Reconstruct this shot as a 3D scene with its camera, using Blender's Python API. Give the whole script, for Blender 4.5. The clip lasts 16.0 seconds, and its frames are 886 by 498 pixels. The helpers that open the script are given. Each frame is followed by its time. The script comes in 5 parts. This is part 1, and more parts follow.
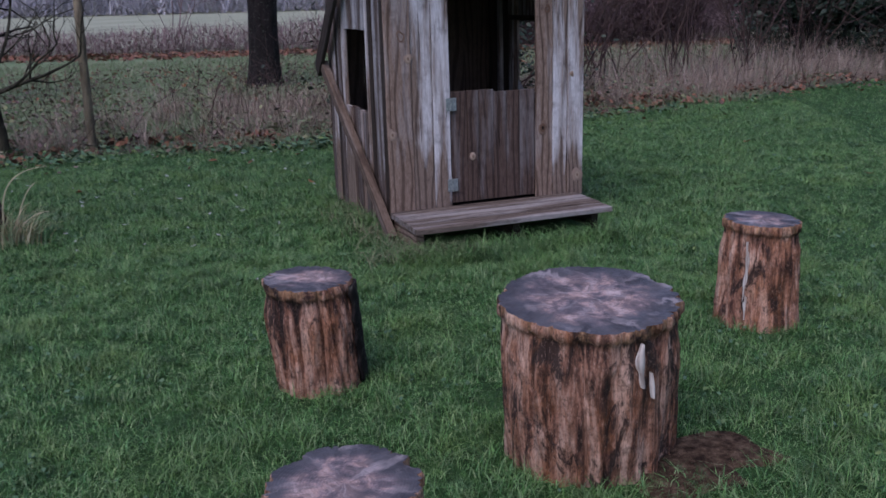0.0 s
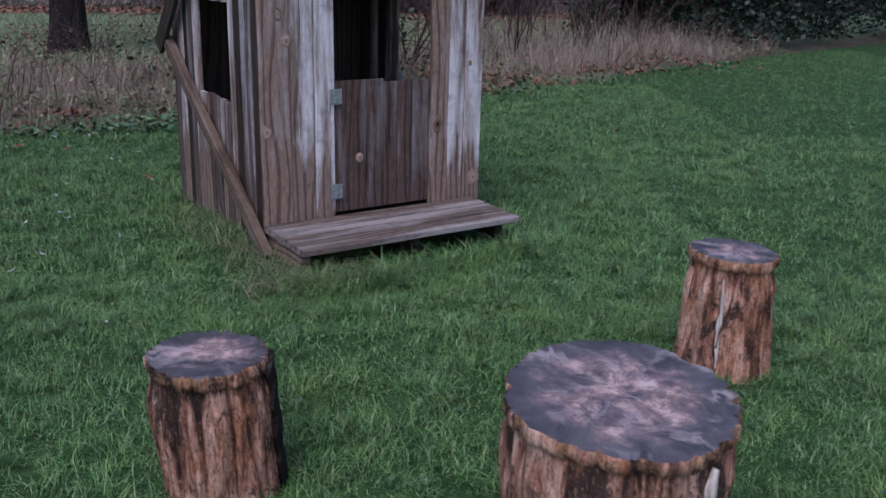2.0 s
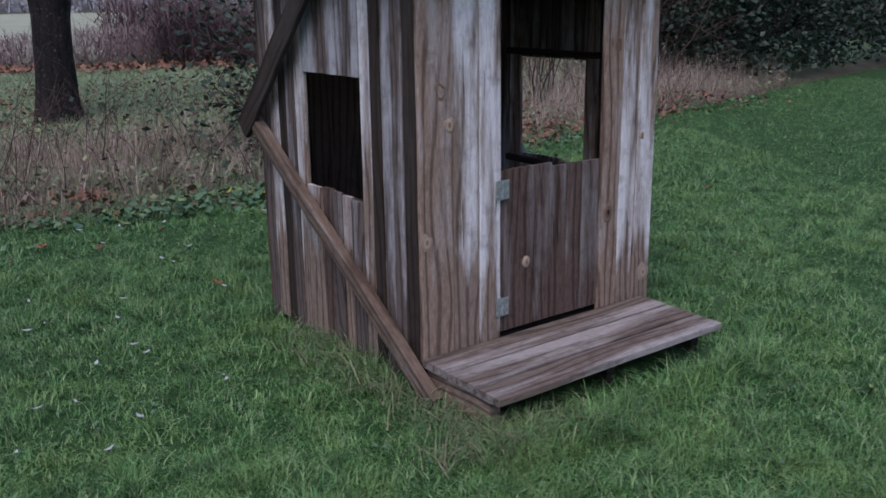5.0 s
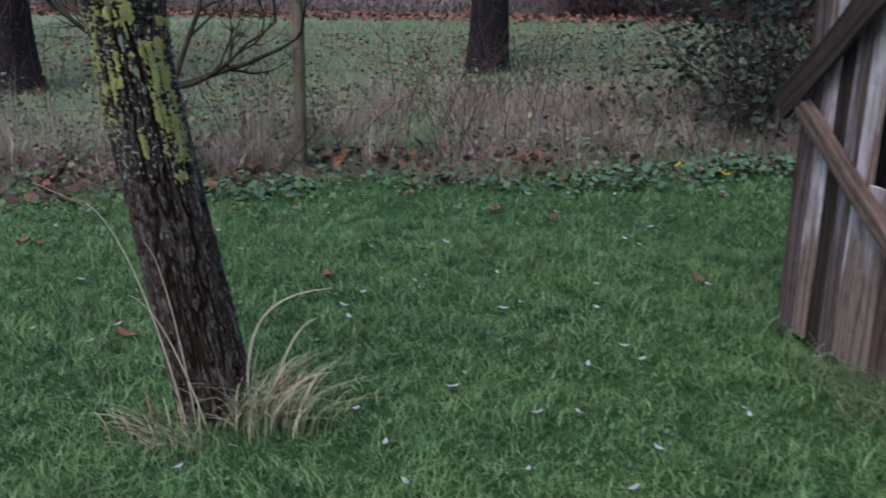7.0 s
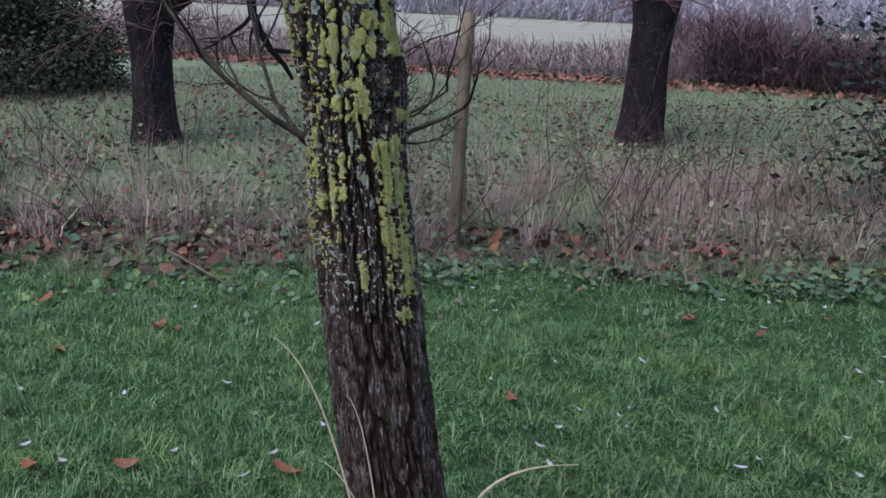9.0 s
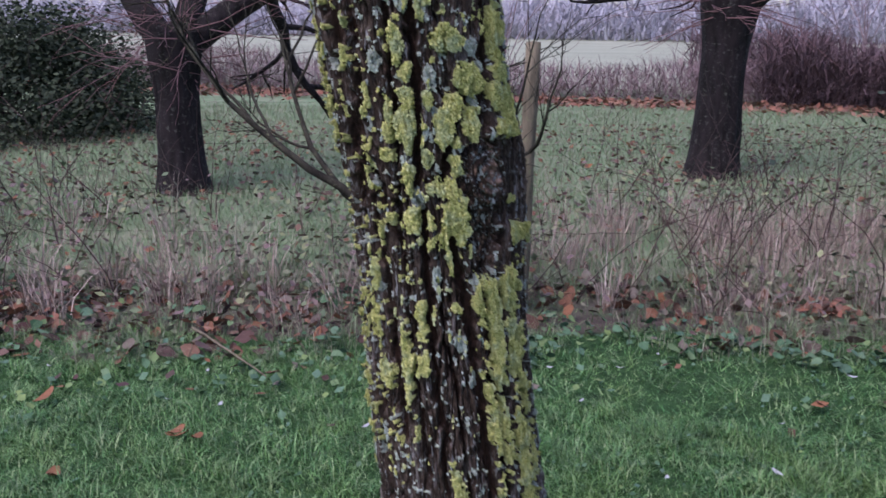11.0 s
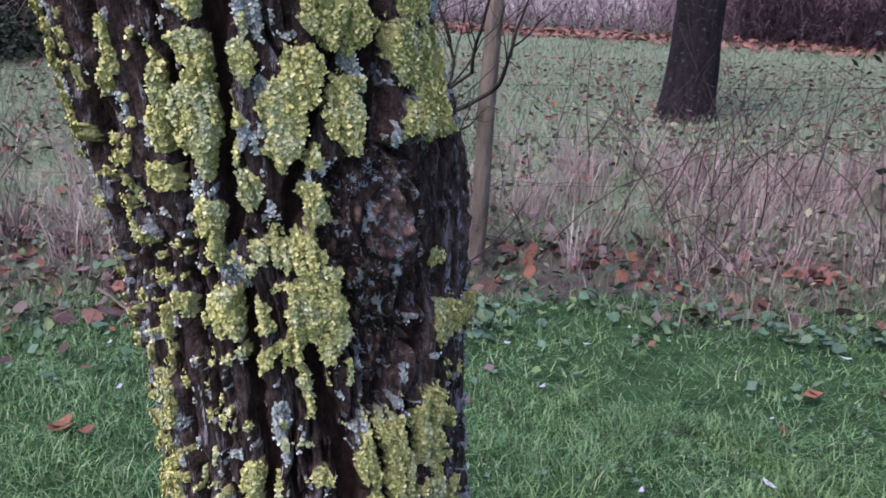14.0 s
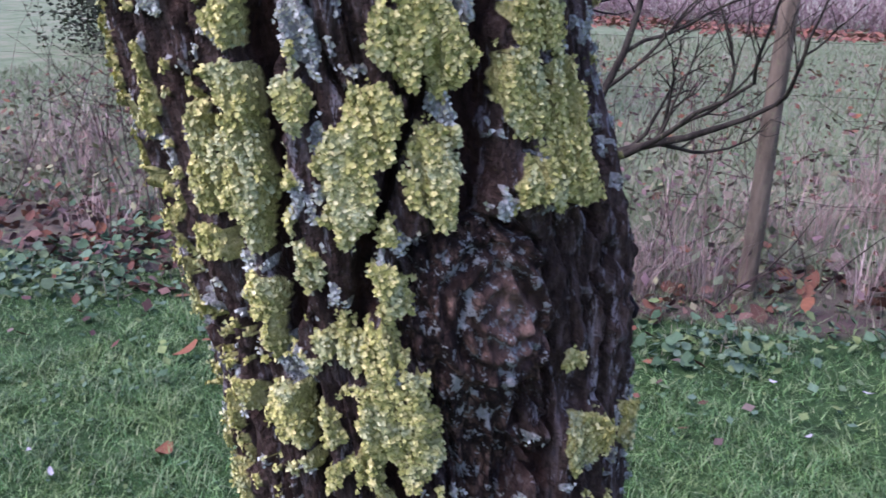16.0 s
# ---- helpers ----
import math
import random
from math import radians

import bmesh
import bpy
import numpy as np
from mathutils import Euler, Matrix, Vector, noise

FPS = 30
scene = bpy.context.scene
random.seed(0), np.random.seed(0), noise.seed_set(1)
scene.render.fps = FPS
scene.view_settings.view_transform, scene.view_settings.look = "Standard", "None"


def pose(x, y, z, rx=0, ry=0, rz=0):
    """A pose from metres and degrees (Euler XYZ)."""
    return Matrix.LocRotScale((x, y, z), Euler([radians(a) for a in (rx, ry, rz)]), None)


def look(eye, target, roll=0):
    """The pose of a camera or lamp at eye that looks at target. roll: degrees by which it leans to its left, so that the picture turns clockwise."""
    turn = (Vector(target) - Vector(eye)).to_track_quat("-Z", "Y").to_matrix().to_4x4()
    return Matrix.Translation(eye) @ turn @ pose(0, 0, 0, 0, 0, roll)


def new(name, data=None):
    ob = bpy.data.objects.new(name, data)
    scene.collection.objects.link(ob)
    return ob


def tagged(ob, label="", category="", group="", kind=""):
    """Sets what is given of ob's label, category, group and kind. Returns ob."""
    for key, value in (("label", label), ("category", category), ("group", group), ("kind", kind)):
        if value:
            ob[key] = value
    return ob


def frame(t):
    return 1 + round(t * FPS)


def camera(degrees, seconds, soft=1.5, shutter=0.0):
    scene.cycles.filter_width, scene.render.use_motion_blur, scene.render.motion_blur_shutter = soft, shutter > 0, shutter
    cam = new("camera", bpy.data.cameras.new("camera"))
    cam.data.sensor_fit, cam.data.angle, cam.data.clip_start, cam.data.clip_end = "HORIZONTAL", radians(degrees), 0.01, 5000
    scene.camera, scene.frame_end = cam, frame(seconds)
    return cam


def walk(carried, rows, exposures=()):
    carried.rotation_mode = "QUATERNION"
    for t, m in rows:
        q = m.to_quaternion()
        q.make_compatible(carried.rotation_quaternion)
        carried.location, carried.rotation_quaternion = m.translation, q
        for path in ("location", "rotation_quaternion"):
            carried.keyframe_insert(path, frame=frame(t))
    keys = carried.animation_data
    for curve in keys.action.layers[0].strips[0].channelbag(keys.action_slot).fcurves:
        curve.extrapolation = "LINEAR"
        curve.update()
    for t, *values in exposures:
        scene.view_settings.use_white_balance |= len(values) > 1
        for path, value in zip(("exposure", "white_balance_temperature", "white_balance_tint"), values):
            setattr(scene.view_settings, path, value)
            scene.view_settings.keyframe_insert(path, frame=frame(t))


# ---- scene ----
# The camera and its walk
cam = camera(51.0, 16.0, 1.55, 0.3)
PATH = [
    (0, (0.231, -0.146, 1.573), (-0.06, 1.761, 1.044), -1.6),
    (0.5, (0.1, 0.077, 1.582), (-0.085, 1.986, 1.014), -0.5),
    (1, (-0.037, 0.324, 1.559), (-0.1, 2.232, 0.963), 1.4),
    (1.5, (-0.21, 0.57, 1.595), (-0.139, 2.477, 0.997), 1.5),
    (2, (-0.346, 0.762, 1.629), (-0.22, 2.665, 1.027), 1.4),
    (2.5, (-0.489, 0.987, 1.614), (-0.365, 2.888, 1.003), 1.3),
    (3, (-0.65, 1.246, 1.62), (-0.568, 3.171, 1.083), -0.9),
    (3.2, (-0.723, 1.344, 1.633), (-0.595, 3.28, 1.149), -1.5),
    (5.3, (-1.47, 2.14, 1.709), (-1.236, 4.045, 1.148), -0.7),
    (5.5, (-1.539, 2.221, 1.698), (-1.363, 4.118, 1.092), -0.2),
    (6, (-1.725, 2.362, 1.712), (-1.763, 4.259, 1.08), -0.5),
    (6.5, (-1.947, 2.534, 1.687), (-2.205, 4.411, 1.046), 0.4),
    (7, (-2.182, 2.711, 1.687), (-2.67, 4.549, 1.069), 0.3),
    (7.5, (-2.366, 2.855, 1.72), (-2.947, 4.673, 1.122), -0.0),
    (8, (-2.546, 3.008, 1.72), (-3.191, 4.803, 1.118), 2.4),
    (8.5, (-2.743, 3.173, 1.712), (-3.434, 4.965, 1.153), 2.2),
    (8.7, (-2.815, 3.233, 1.728), (-3.5, 5.036, 1.199), 2.5),
    (10.8, (-3.384, 4.109, 1.73), (-4.079, 5.92, 1.241), 1.5),
    (11, (-3.398, 4.147, 1.747), (-4.164, 5.934, 1.276), 0.5),
    (11.5, (-3.457, 4.283, 1.761), (-4.254, 6.055, 1.287), 0.4),
    (12, (-3.496, 4.402, 1.751), (-4.249, 6.188, 1.258), 1.2),
    (12.5, (-3.532, 4.505, 1.739), (-4.246, 6.303, 1.232), 2.2),
    (13, (-3.569, 4.61, 1.746), (-4.245, 6.416, 1.218), 1.7),
    (13.5, (-3.587, 4.698, 1.73), (-4.219, 6.503, 1.147), 2.2),
    (14, (-3.594, 4.782, 1.717), (-4.262, 6.564, 1.1), 2.3),
    (14.5, (-3.598, 4.849, 1.722), (-4.418, 6.56, 1.09), 2.3),
    (15, (-3.587, 4.903, 1.724), (-4.534, 6.552, 1.104), 2.4),
    (15.5, (-3.581, 4.944, 1.72), (-4.641, 6.523, 1.1), 1.2),
    (16, (-3.593, 4.964, 1.719), (-4.771, 6.454, 1.09), 1.0),
]
EXPOSURE = [(0.0, 0.68, 6280, 26), (1.5, 0.84, 6280, 26), (3.0, 0.83, 6350, 23), (5.5, 0.95, 6500, 20), (8.5, 1.15, 6400, 24), (11.0, 1.44, 6350, 32), (13.5, 1.66, 6250, 39), (16.0, 1.86, 6200, 48)]
walk(cam, [(t, look(eye, target, roll)) for t, eye, target, roll in PATH], EXPOSURE)

# World and sun: a grey winter afternoon under cloud
SUN_HEIGHT, SUN_TURN = 58.0, 200.0
world = bpy.data.worlds.new("overcast")
world.use_nodes = True
scene.world = world
wn, wl = world.node_tree.nodes, world.node_tree.links
sky = wn.new("ShaderNodeTexSky")
sky.sky_type, sky.sun_disc = "NISHITA", False
sky.sun_elevation, sky.sun_rotation = radians(SUN_HEIGHT), radians(SUN_TURN)
sky.air_density, sky.dust_density, sky.ozone_density = 1.0, 1.2, 2.5
wl.new(sky.outputs[0], wn["Background"].inputs[0])
wn["Background"].inputs[1].default_value = 0.08
lamp = bpy.data.lights.new("sun", "SUN")
lamp.energy, lamp.angle, lamp.color = 1.1, radians(40), (1.0, 0.96, 0.93)
sun = new("sun", lamp)
sun.matrix_world = look((0, 0, 30), (-30 * math.sin(radians(SUN_TURN)) / math.tan(radians(SUN_HEIGHT)), -30 * math.cos(radians(SUN_TURN)) / math.tan(radians(SUN_HEIGHT)), 0))


# ---- material helpers ----
def put(links, socket, value):
    if isinstance(value, bpy.types.NodeSocket):
        links.new(value, socket)
    elif value is not None:
        socket.default_value = value if not isinstance(value, tuple) or len(value) != 3 or socket.type != "RGBA" else (*value, 1)


class Mat:
    """A node material with short calls for its nodes."""

    def __init__(self, name, rough=0.8, spec=0.3):
        self.m = bpy.data.materials.new(name)
        self.m.use_nodes = True
        self.n, self.l = self.m.node_tree.nodes, self.m.node_tree.links
        self.b = self.n["Principled BSDF"]
        self.b.inputs["Roughness"].default_value = rough
        self.b.inputs["Specular IOR Level"].default_value = spec

    def coords(self, which="Object"):
        return self.n.new("ShaderNodeTexCoord").outputs[which]

    def place(self):
        return self.n.new("ShaderNodeNewGeometry").outputs["Position"]

    def island(self):
        return self.n.new("ShaderNodeNewGeometry").outputs["Random Per Island"]

    def chance(self):
        return self.n.new("ShaderNodeObjectInfo").outputs["Random"]

    def attr(self, name):
        a = self.n.new("ShaderNodeAttribute")
        a.attribute_name = name
        return a.outputs["Fac"]

    def map(self, vec, scale=(1, 1, 1), loc=None):
        q = self.n.new("ShaderNodeMapping")
        put(self.l, q.inputs["Vector"], vec)
        q.inputs["Scale"].default_value = scale
        put(self.l, q.inputs["Location"], loc)
        return q.outputs[0]

    def noise(self, vec, scale, detail=4.0, rough=0.55, dist=0.0):
        q = self.n.new("ShaderNodeTexNoise")
        put(self.l, q.inputs["Vector"], vec)
        q.inputs["Scale"].default_value, q.inputs["Detail"].default_value = scale, detail
        q.inputs["Roughness"].default_value, q.inputs["Distortion"].default_value = rough, dist
        return q.outputs[0]

    def cells(self, vec, scale):
        q = self.n.new("ShaderNodeTexVoronoi")
        put(self.l, q.inputs["Vector"], vec)
        q.inputs["Scale"].default_value = scale
        return q.outputs["Distance"]

    def wave(self, vec, scale, dist, detail=2.0, rings=False, dscale=1.0):
        q = self.n.new("ShaderNodeTexWave")
        q.wave_type = "RINGS" if rings else "BANDS"
        if rings:
            q.rings_direction = "Z"
        put(self.l, q.inputs["Vector"], vec)
        q.inputs["Scale"].default_value, q.inputs["Distortion"].default_value = scale, dist
        q.inputs["Detail"].default_value, q.inputs["Detail Scale"].default_value = detail, dscale
        return q.outputs["Fac"]

    def ramp(self, fac, *stops):
        q = self.n.new("ShaderNodeValToRGB")
        put(self.l, q.inputs[0], fac)
        e = q.color_ramp.elements
        while len(e) < len(stops):
            e.new(0.5)
        for i, (at, c) in enumerate(stops):
            e[i].position = at
            e[i].color = (c, c, c, 1) if isinstance(c, (int, float)) else (*c, 1)
        return q.outputs[0]

    def mix(self, fac, a, b, blend="MIX"):
        q = self.n.new("ShaderNodeMix")
        q.data_type, q.blend_type = "RGBA", blend
        put(self.l, q.inputs[0], fac)
        put(self.l, q.inputs[6], a)
        put(self.l, q.inputs[7], b)
        return q.outputs[2]

    def math(self, op, a, b=None):
        q = self.n.new("ShaderNodeMath")
        q.operation = op
        put(self.l, q.inputs[0], a)
        put(self.l, q.inputs[1], b)
        return q.outputs[0]

    def offset(self):
        """A random shift for each object, so that alike pieces differ."""
        q = self.n.new("ShaderNodeCombineXYZ")
        r = self.chance()
        for i, k in enumerate((37.0, 53.0, 71.0)):
            put(self.l, q.inputs[i], self.math("MULTIPLY", r, k))
        return q.outputs[0]

    def done(self, color, bump=None, strength=0.5, dist=0.004, rough=None):
        put(self.l, self.b.inputs["Base Color"], color)
        put(self.l, self.b.inputs["Roughness"], rough)
        if bump is not None:
            q = self.n.new("ShaderNodeBump")
            q.inputs["Strength"].default_value, q.inputs["Distance"].default_value = strength, dist
            put(self.l, q.inputs["Height"], bump)
            put(self.l, self.b.inputs["Normal"], q.outputs[0])
        return self.m


def wood(name, grey, dark, mid, pale, cover, low_bare=0.0):
    """Weathered softwood boards: grain along z, brown wood under a silvered skin. cover: how much of the skin is left."""
    m = Mat(name, 0.85, 0.2)
    v = m.map(m.coords(), (1, 1, 1), m.offset())
    long = m.map(v, (1, 1, 0.09))
    fine = m.noise(long, 210, 5, 0.6)
    warp = m.noise(long, 9, 2)
    rings = m.wave(m.map(v, (1, 1, 0.2)), 7, 14.0, 1.5, False, 0.7)
    base = m.mix(m.ramp(rings, (0.06, 0.62), (0.4, 0.03)), m.ramp(fine, (0.3, mid), (0.75, pale)), dark)
    skin = m.ramp(fine, (0.25, tuple(c * 0.68 for c in grey)), (0.6, grey), (0.85, tuple(min(1, c * 1.18) for c in grey)))
    patch = m.math("ADD", m.noise(m.map(v, (1, 1, 0.1)), 8, 5, 0.7), m.math("MULTIPLY", m.math("SUBTRACT", warp, 0.5), 0.5))
    # The silvered skin thins towards the ground, leaving tongues of brown wood
    if low_bare:
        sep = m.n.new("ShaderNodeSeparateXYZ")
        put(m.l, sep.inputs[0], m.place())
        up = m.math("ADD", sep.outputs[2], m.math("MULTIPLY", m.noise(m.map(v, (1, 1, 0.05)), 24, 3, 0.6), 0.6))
        patch = m.math("SUBTRACT", patch, m.ramp(m.math("MULTIPLY", up, 0.5), (0.2, low_bare), (0.43, 0.0)))
    full = m.mix(m.ramp(patch, (max(0.0, 0.66 - cover * 0.3), 0.0), (min(1.0, 0.84 - cover * 0.3), 1.0)), base, skin)
    crack = m.ramp(m.noise(m.map(v, (1, 1, 0.03)), 60, 3, 0.5), (0.27, 1.0), (0.33, 0.0))
    full = m.mix(crack, full, tuple(c * 0.4 for c in dark))
    stain = m.noise(v, 14, 5, 0.65)
    full = m.mix(m.ramp(stain, (0.5, 0.0), (0.8, 0.55)), full, dark)
    height = m.math("ADD", m.math("MULTIPLY", fine, 0.6), m.math("SUBTRACT", m.math("MULTIPLY", rings, 0.4), m.math("MULTIPLY", crack, 1.5)))
    return m.done(full, height, 0.6, 0.003)


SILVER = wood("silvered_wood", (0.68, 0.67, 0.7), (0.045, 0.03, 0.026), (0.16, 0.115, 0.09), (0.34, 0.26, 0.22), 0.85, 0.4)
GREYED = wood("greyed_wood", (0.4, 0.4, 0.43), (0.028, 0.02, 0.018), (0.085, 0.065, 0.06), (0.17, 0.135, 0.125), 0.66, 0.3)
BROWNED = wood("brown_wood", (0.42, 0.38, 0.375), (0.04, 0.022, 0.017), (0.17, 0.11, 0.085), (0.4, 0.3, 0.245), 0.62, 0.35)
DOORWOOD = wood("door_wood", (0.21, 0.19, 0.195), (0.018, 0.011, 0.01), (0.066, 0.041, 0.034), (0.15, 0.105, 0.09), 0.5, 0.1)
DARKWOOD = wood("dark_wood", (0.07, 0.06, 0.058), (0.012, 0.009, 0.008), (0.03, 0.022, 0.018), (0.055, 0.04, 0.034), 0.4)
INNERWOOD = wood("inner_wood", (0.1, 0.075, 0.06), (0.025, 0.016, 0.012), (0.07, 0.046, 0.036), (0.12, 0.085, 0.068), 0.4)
STEPWOOD = wood("step_wood", (0.33, 0.305, 0.305), (0.035, 0.026, 0.023), (0.1, 0.077, 0.065), (0.2, 0.16, 0.14), 0.72)
POLEWOOD = wood("pole_wood", (0.3, 0.26, 0.24), (0.035, 0.022, 0.017), (0.085, 0.058, 0.045), (0.2, 0.15, 0.12), 0.5)

m = Mat("galvanised_steel", 0.5, 0.5)
m.b.inputs["Metallic"].default_value = 0.6
v = m.coords()
ZINC = m.done(m.ramp(m.noise(v, 60, 4), (0.35, (0.22, 0.26, 0.27)), (0.7, (0.42, 0.47, 0.48))), m.noise(v, 120, 3), 0.2, 0.001)

def knot_wood(name, core, ring, rim, wide=0.12):
    """Growth rings round a dark core."""
    m = Mat(name, 0.7, 0.2)
    v = m.coords()
    far = m.n.new("ShaderNodeVectorMath")
    far.operation = "LENGTH"
    put(m.l, far.inputs[0], m.map(v, (1, 0, 0.69)))
    d = m.math("ADD", m.math("MULTIPLY", far.outputs["Value"], 38.0), m.math("MULTIPLY", m.math("SUBTRACT", m.noise(v, 60, 3), 0.5), 0.25))
    c = m.ramp(d, (wide, core), (wide + 0.15, tuple(q * 0.6 for q in ring)), (0.5, ring), (0.68, tuple(q * 0.7 for q in ring)), (0.9, rim))
    return m.done(c, m.noise(v, 150, 3), 0.5, 0.002)


KNOT = knot_wood("knot_wood", (0.008, 0.005, 0.004), (0.17, 0.1, 0.068), (0.2, 0.135, 0.105), 0.24)
PALEKNOT = knot_wood("pale_knot", (0.2, 0.12, 0.08), (0.42, 0.32, 0.255), (0.3, 0.22, 0.18))


def stump_side(name, gain, rot):
    """Barkless log side: red-brown wood with black rot streaks. rot: how much of it is dark."""
    m = Mat(name, 0.72, 0.3)
    v = m.map(m.coords(), (1, 1, 1), m.offset())
    tall = m.map(v, (1, 1, 0.16))
    streak = m.noise(tall, 16, 6, 0.62, 0.6)
    grain = m.noise(m.map(v, (1, 1, 0.07)), 110, 4, 0.6)
    tone = lambda r, g, b: (r * gain, g * gain, b * gain)
    c = m.ramp(streak, (0.37, (0.014, 0.009, 0.009)), (0.43, tone(0.09, 0.04, 0.028)), (0.5, tone(0.26, 0.13, 0.088)), (0.62, tone(0.5, 0.335, 0.265)))
    c = m.mix(m.ramp(m.noise(v, 6, 4, 0.6), (0.45, 0.0), (0.7, 0.6)), c, tone(0.32, 0.13, 0.06))
    c = m.mix(m.ramp(m.noise(m.map(v, (1, 1, 0.4)), 10, 6, 0.75, 0.8), (0.56 - rot * 0.1, 0.0), (0.63 - rot * 0.1, 0.93)), c, (0.02, 0.013, 0.013))
    c = m.mix(m.ramp(m.noise(v, 38, 5, 0.75), (0.5, 0.0), (0.62, 0.55)), c, (0.03, 0.017, 0.014))
    c = m.mix(m.math("MULTIPLY", m.attr("band"), m.ramp(m.noise(v, 18, 4, 0.7), (0.44, 0.0), (0.62, 0.6))), c, tone(0.36, 0.21, 0.11))
    c = m.mix(m.ramp(grain, (0.3, 0.5), (0.6, 0.0)), c, (0.03, 0.018, 0.014))
    grit = m.noise(m.map(v, (1, 1, 0.45)), 130, 4, 0.75)
    c = m.mix(m.ramp(grit, (0.4, 0.4), (0.47, 0.0)), c, (0.035, 0.02, 0.017))
    c = m.mix(m.ramp(grit, (0.56, 0.0), (0.68, 0.4)), c, tone(0.46, 0.31, 0.25))
    return m.done(c, m.math("ADD", m.math("ADD", streak, m.math("MULTIPLY", grain, 0.5)), m.math("MULTIPLY", grit, 0.1)), 0.95, 0.014)


STUMPSIDE = stump_side("stump_side", 1.42, 0.5)
PALESIDE = stump_side("pale_stump_side", 1.65, 0.1)

m = Mat("stump_top", 0.55, 0.4)
v = m.map(m.coords(), (1, 1, 1), m.offset())
rad = m.coords()
rings = m.wave(rad, 38, 1.8, 2, True, 2.0)
cloud = m.math("ADD", m.noise(v, 7, 5, 0.65, 0.8), m.math("MULTIPLY", m.math("SUBTRACT", 0.6, m.attr("rimness")), 0.24))
c = m.ramp(cloud, (0.38, (0.045, 0.042, 0.05)), (0.46, (0.14, 0.118, 0.132)), (0.53, (0.3, 0.225, 0.235)), (0.57, (0.42, 0.29, 0.27)), (0.7, (0.55, 0.44, 0.44)))
c = m.mix(m.ramp(m.noise(v, 24, 5, 0.75, 0.6), (0.47, 0.6), (0.56, 0.0)), c, (0.07, 0.06, 0.07))
dist = m.n.new("ShaderNodeVectorMath")
dist.operation = "LENGTH"
put(m.l, dist.inputs[0], m.map(rad, (1, 1, 0)))
rim = m.ramp(m.math("ADD", m.attr("rimness"), m.math("MULTIPLY", m.math("SUBTRACT", m.noise(v, 9, 4), 0.5), 0.7)), (0.6, 0.0), (0.82, 1.0))
c = m.mix(rim, c, m.ramp(cloud, (0.3, (0.035, 0.034, 0.042)), (0.7, (0.14, 0.135, 0.155))))
c = m.mix(m.math("MULTIPLY", m.ramp(rings, (0.3, 0.35), (0.6, 0.0)), 0.3), c, (0.05, 0.035, 0.035))
turn = m.n.new("ShaderNodeTexGradient")
turn.gradient_type = "RADIAL"
put(m.l, turn.inputs[0], rad)
polar = m.n.new("ShaderNodeCombineXYZ")
put(m.l, polar.inputs[0], m.math("ADD", m.math("MULTIPLY", turn.outputs["Fac"], 15.0), m.math("MULTIPLY", cloud, 3.0)))
put(m.l, polar.inputs[1], m.math("MULTIPLY", dist.outputs["Value"], 5.0))
put(m.l, polar.inputs[2], m.math("MULTIPLY", m.chance(), 40.0))
rays = m.noise(polar.outputs[0], 1.0, 4, 0.6)
c = m.mix(m.ramp(rays, (0.53, 0.0), (0.7, 0.45)), c, (0.54, 0.48, 0.5))
c = m.mix(m.ramp(rays, (0.3, 0.45), (0.42, 0.0)), c, (0.04, 0.034, 0.038))
STUMPTOP = m.done(c, m.math("ADD", m.math("MULTIPLY", rings, 0.25), m.math("MULTIPLY", m.noise(v, 60, 4), 2.0)), 0.35, 0.003, m.ramp(m.noise(v, 12, 3), (0.4, 0.35), (0.65, 0.7)))

m = Mat("white_scar", 0.6, 0.3)
WHITEWOOD = m.done(m.ramp(m.noise(m.map(m.coords(), (1, 1, 0.2)), 60, 4), (0.35, (0.35, 0.3, 0.27)), (0.6, (0.7, 0.66, 0.63))))


def leafy(name, *colors, rough=0.6, spec=0.3, fleck=None):
    """Blades and leaves: a colour for each one, with a weak light through it."""
    m = Mat(name, rough, spec)
    n = len(colors)
    c = m.ramp(m.island(), *[((i + 0.5) / n, q) for i, q in enumerate(colors)])
    big = m.noise(m.place(), 1.3, 4, 0.6)
    c = m.mix(m.ramp(big, (0.35, 0.0), (0.7, 0.45)), c, m.mix(0.5, c, tuple(sum(k[i] for k in colors) / n * 0.55 for i in range(3))))
    if fleck:
        c = m.mix(m.ramp(m.noise(m.place(), 13, 5, 0.75), (0.52, 0.0), (0.68, 0.85)), c, fleck)
        c = m.mix(m.ramp(m.noise(m.place(), 6, 5, 0.7, 0.4), (0.38, 0.6), (0.5, 0.0)), c, tuple(k * 0.5 for k in colors[0]))
        c = m.mix(m.ramp(m.noise(m.place(), 2.4, 4, 0.6, 0.6), (0.5, 0.0), (0.66, 0.4)), c, (0.2, 0.34, 0.09))
        c = m.mix(m.ramp(m.noise(m.place(), 3.3, 4, 0.65), (0.36, 0.2), (0.47, 0.0)), c, (0.03, 0.12, 0.05))
    c = m.mix(m.ramp(m.noise(m.place(), 55, 3, 0.7), (0.4, 0.35), (0.6, 0.0)), c, m.mix(0.6, c, (0.02, 0.016, 0.014)))
    m.done(c)
    return m.m


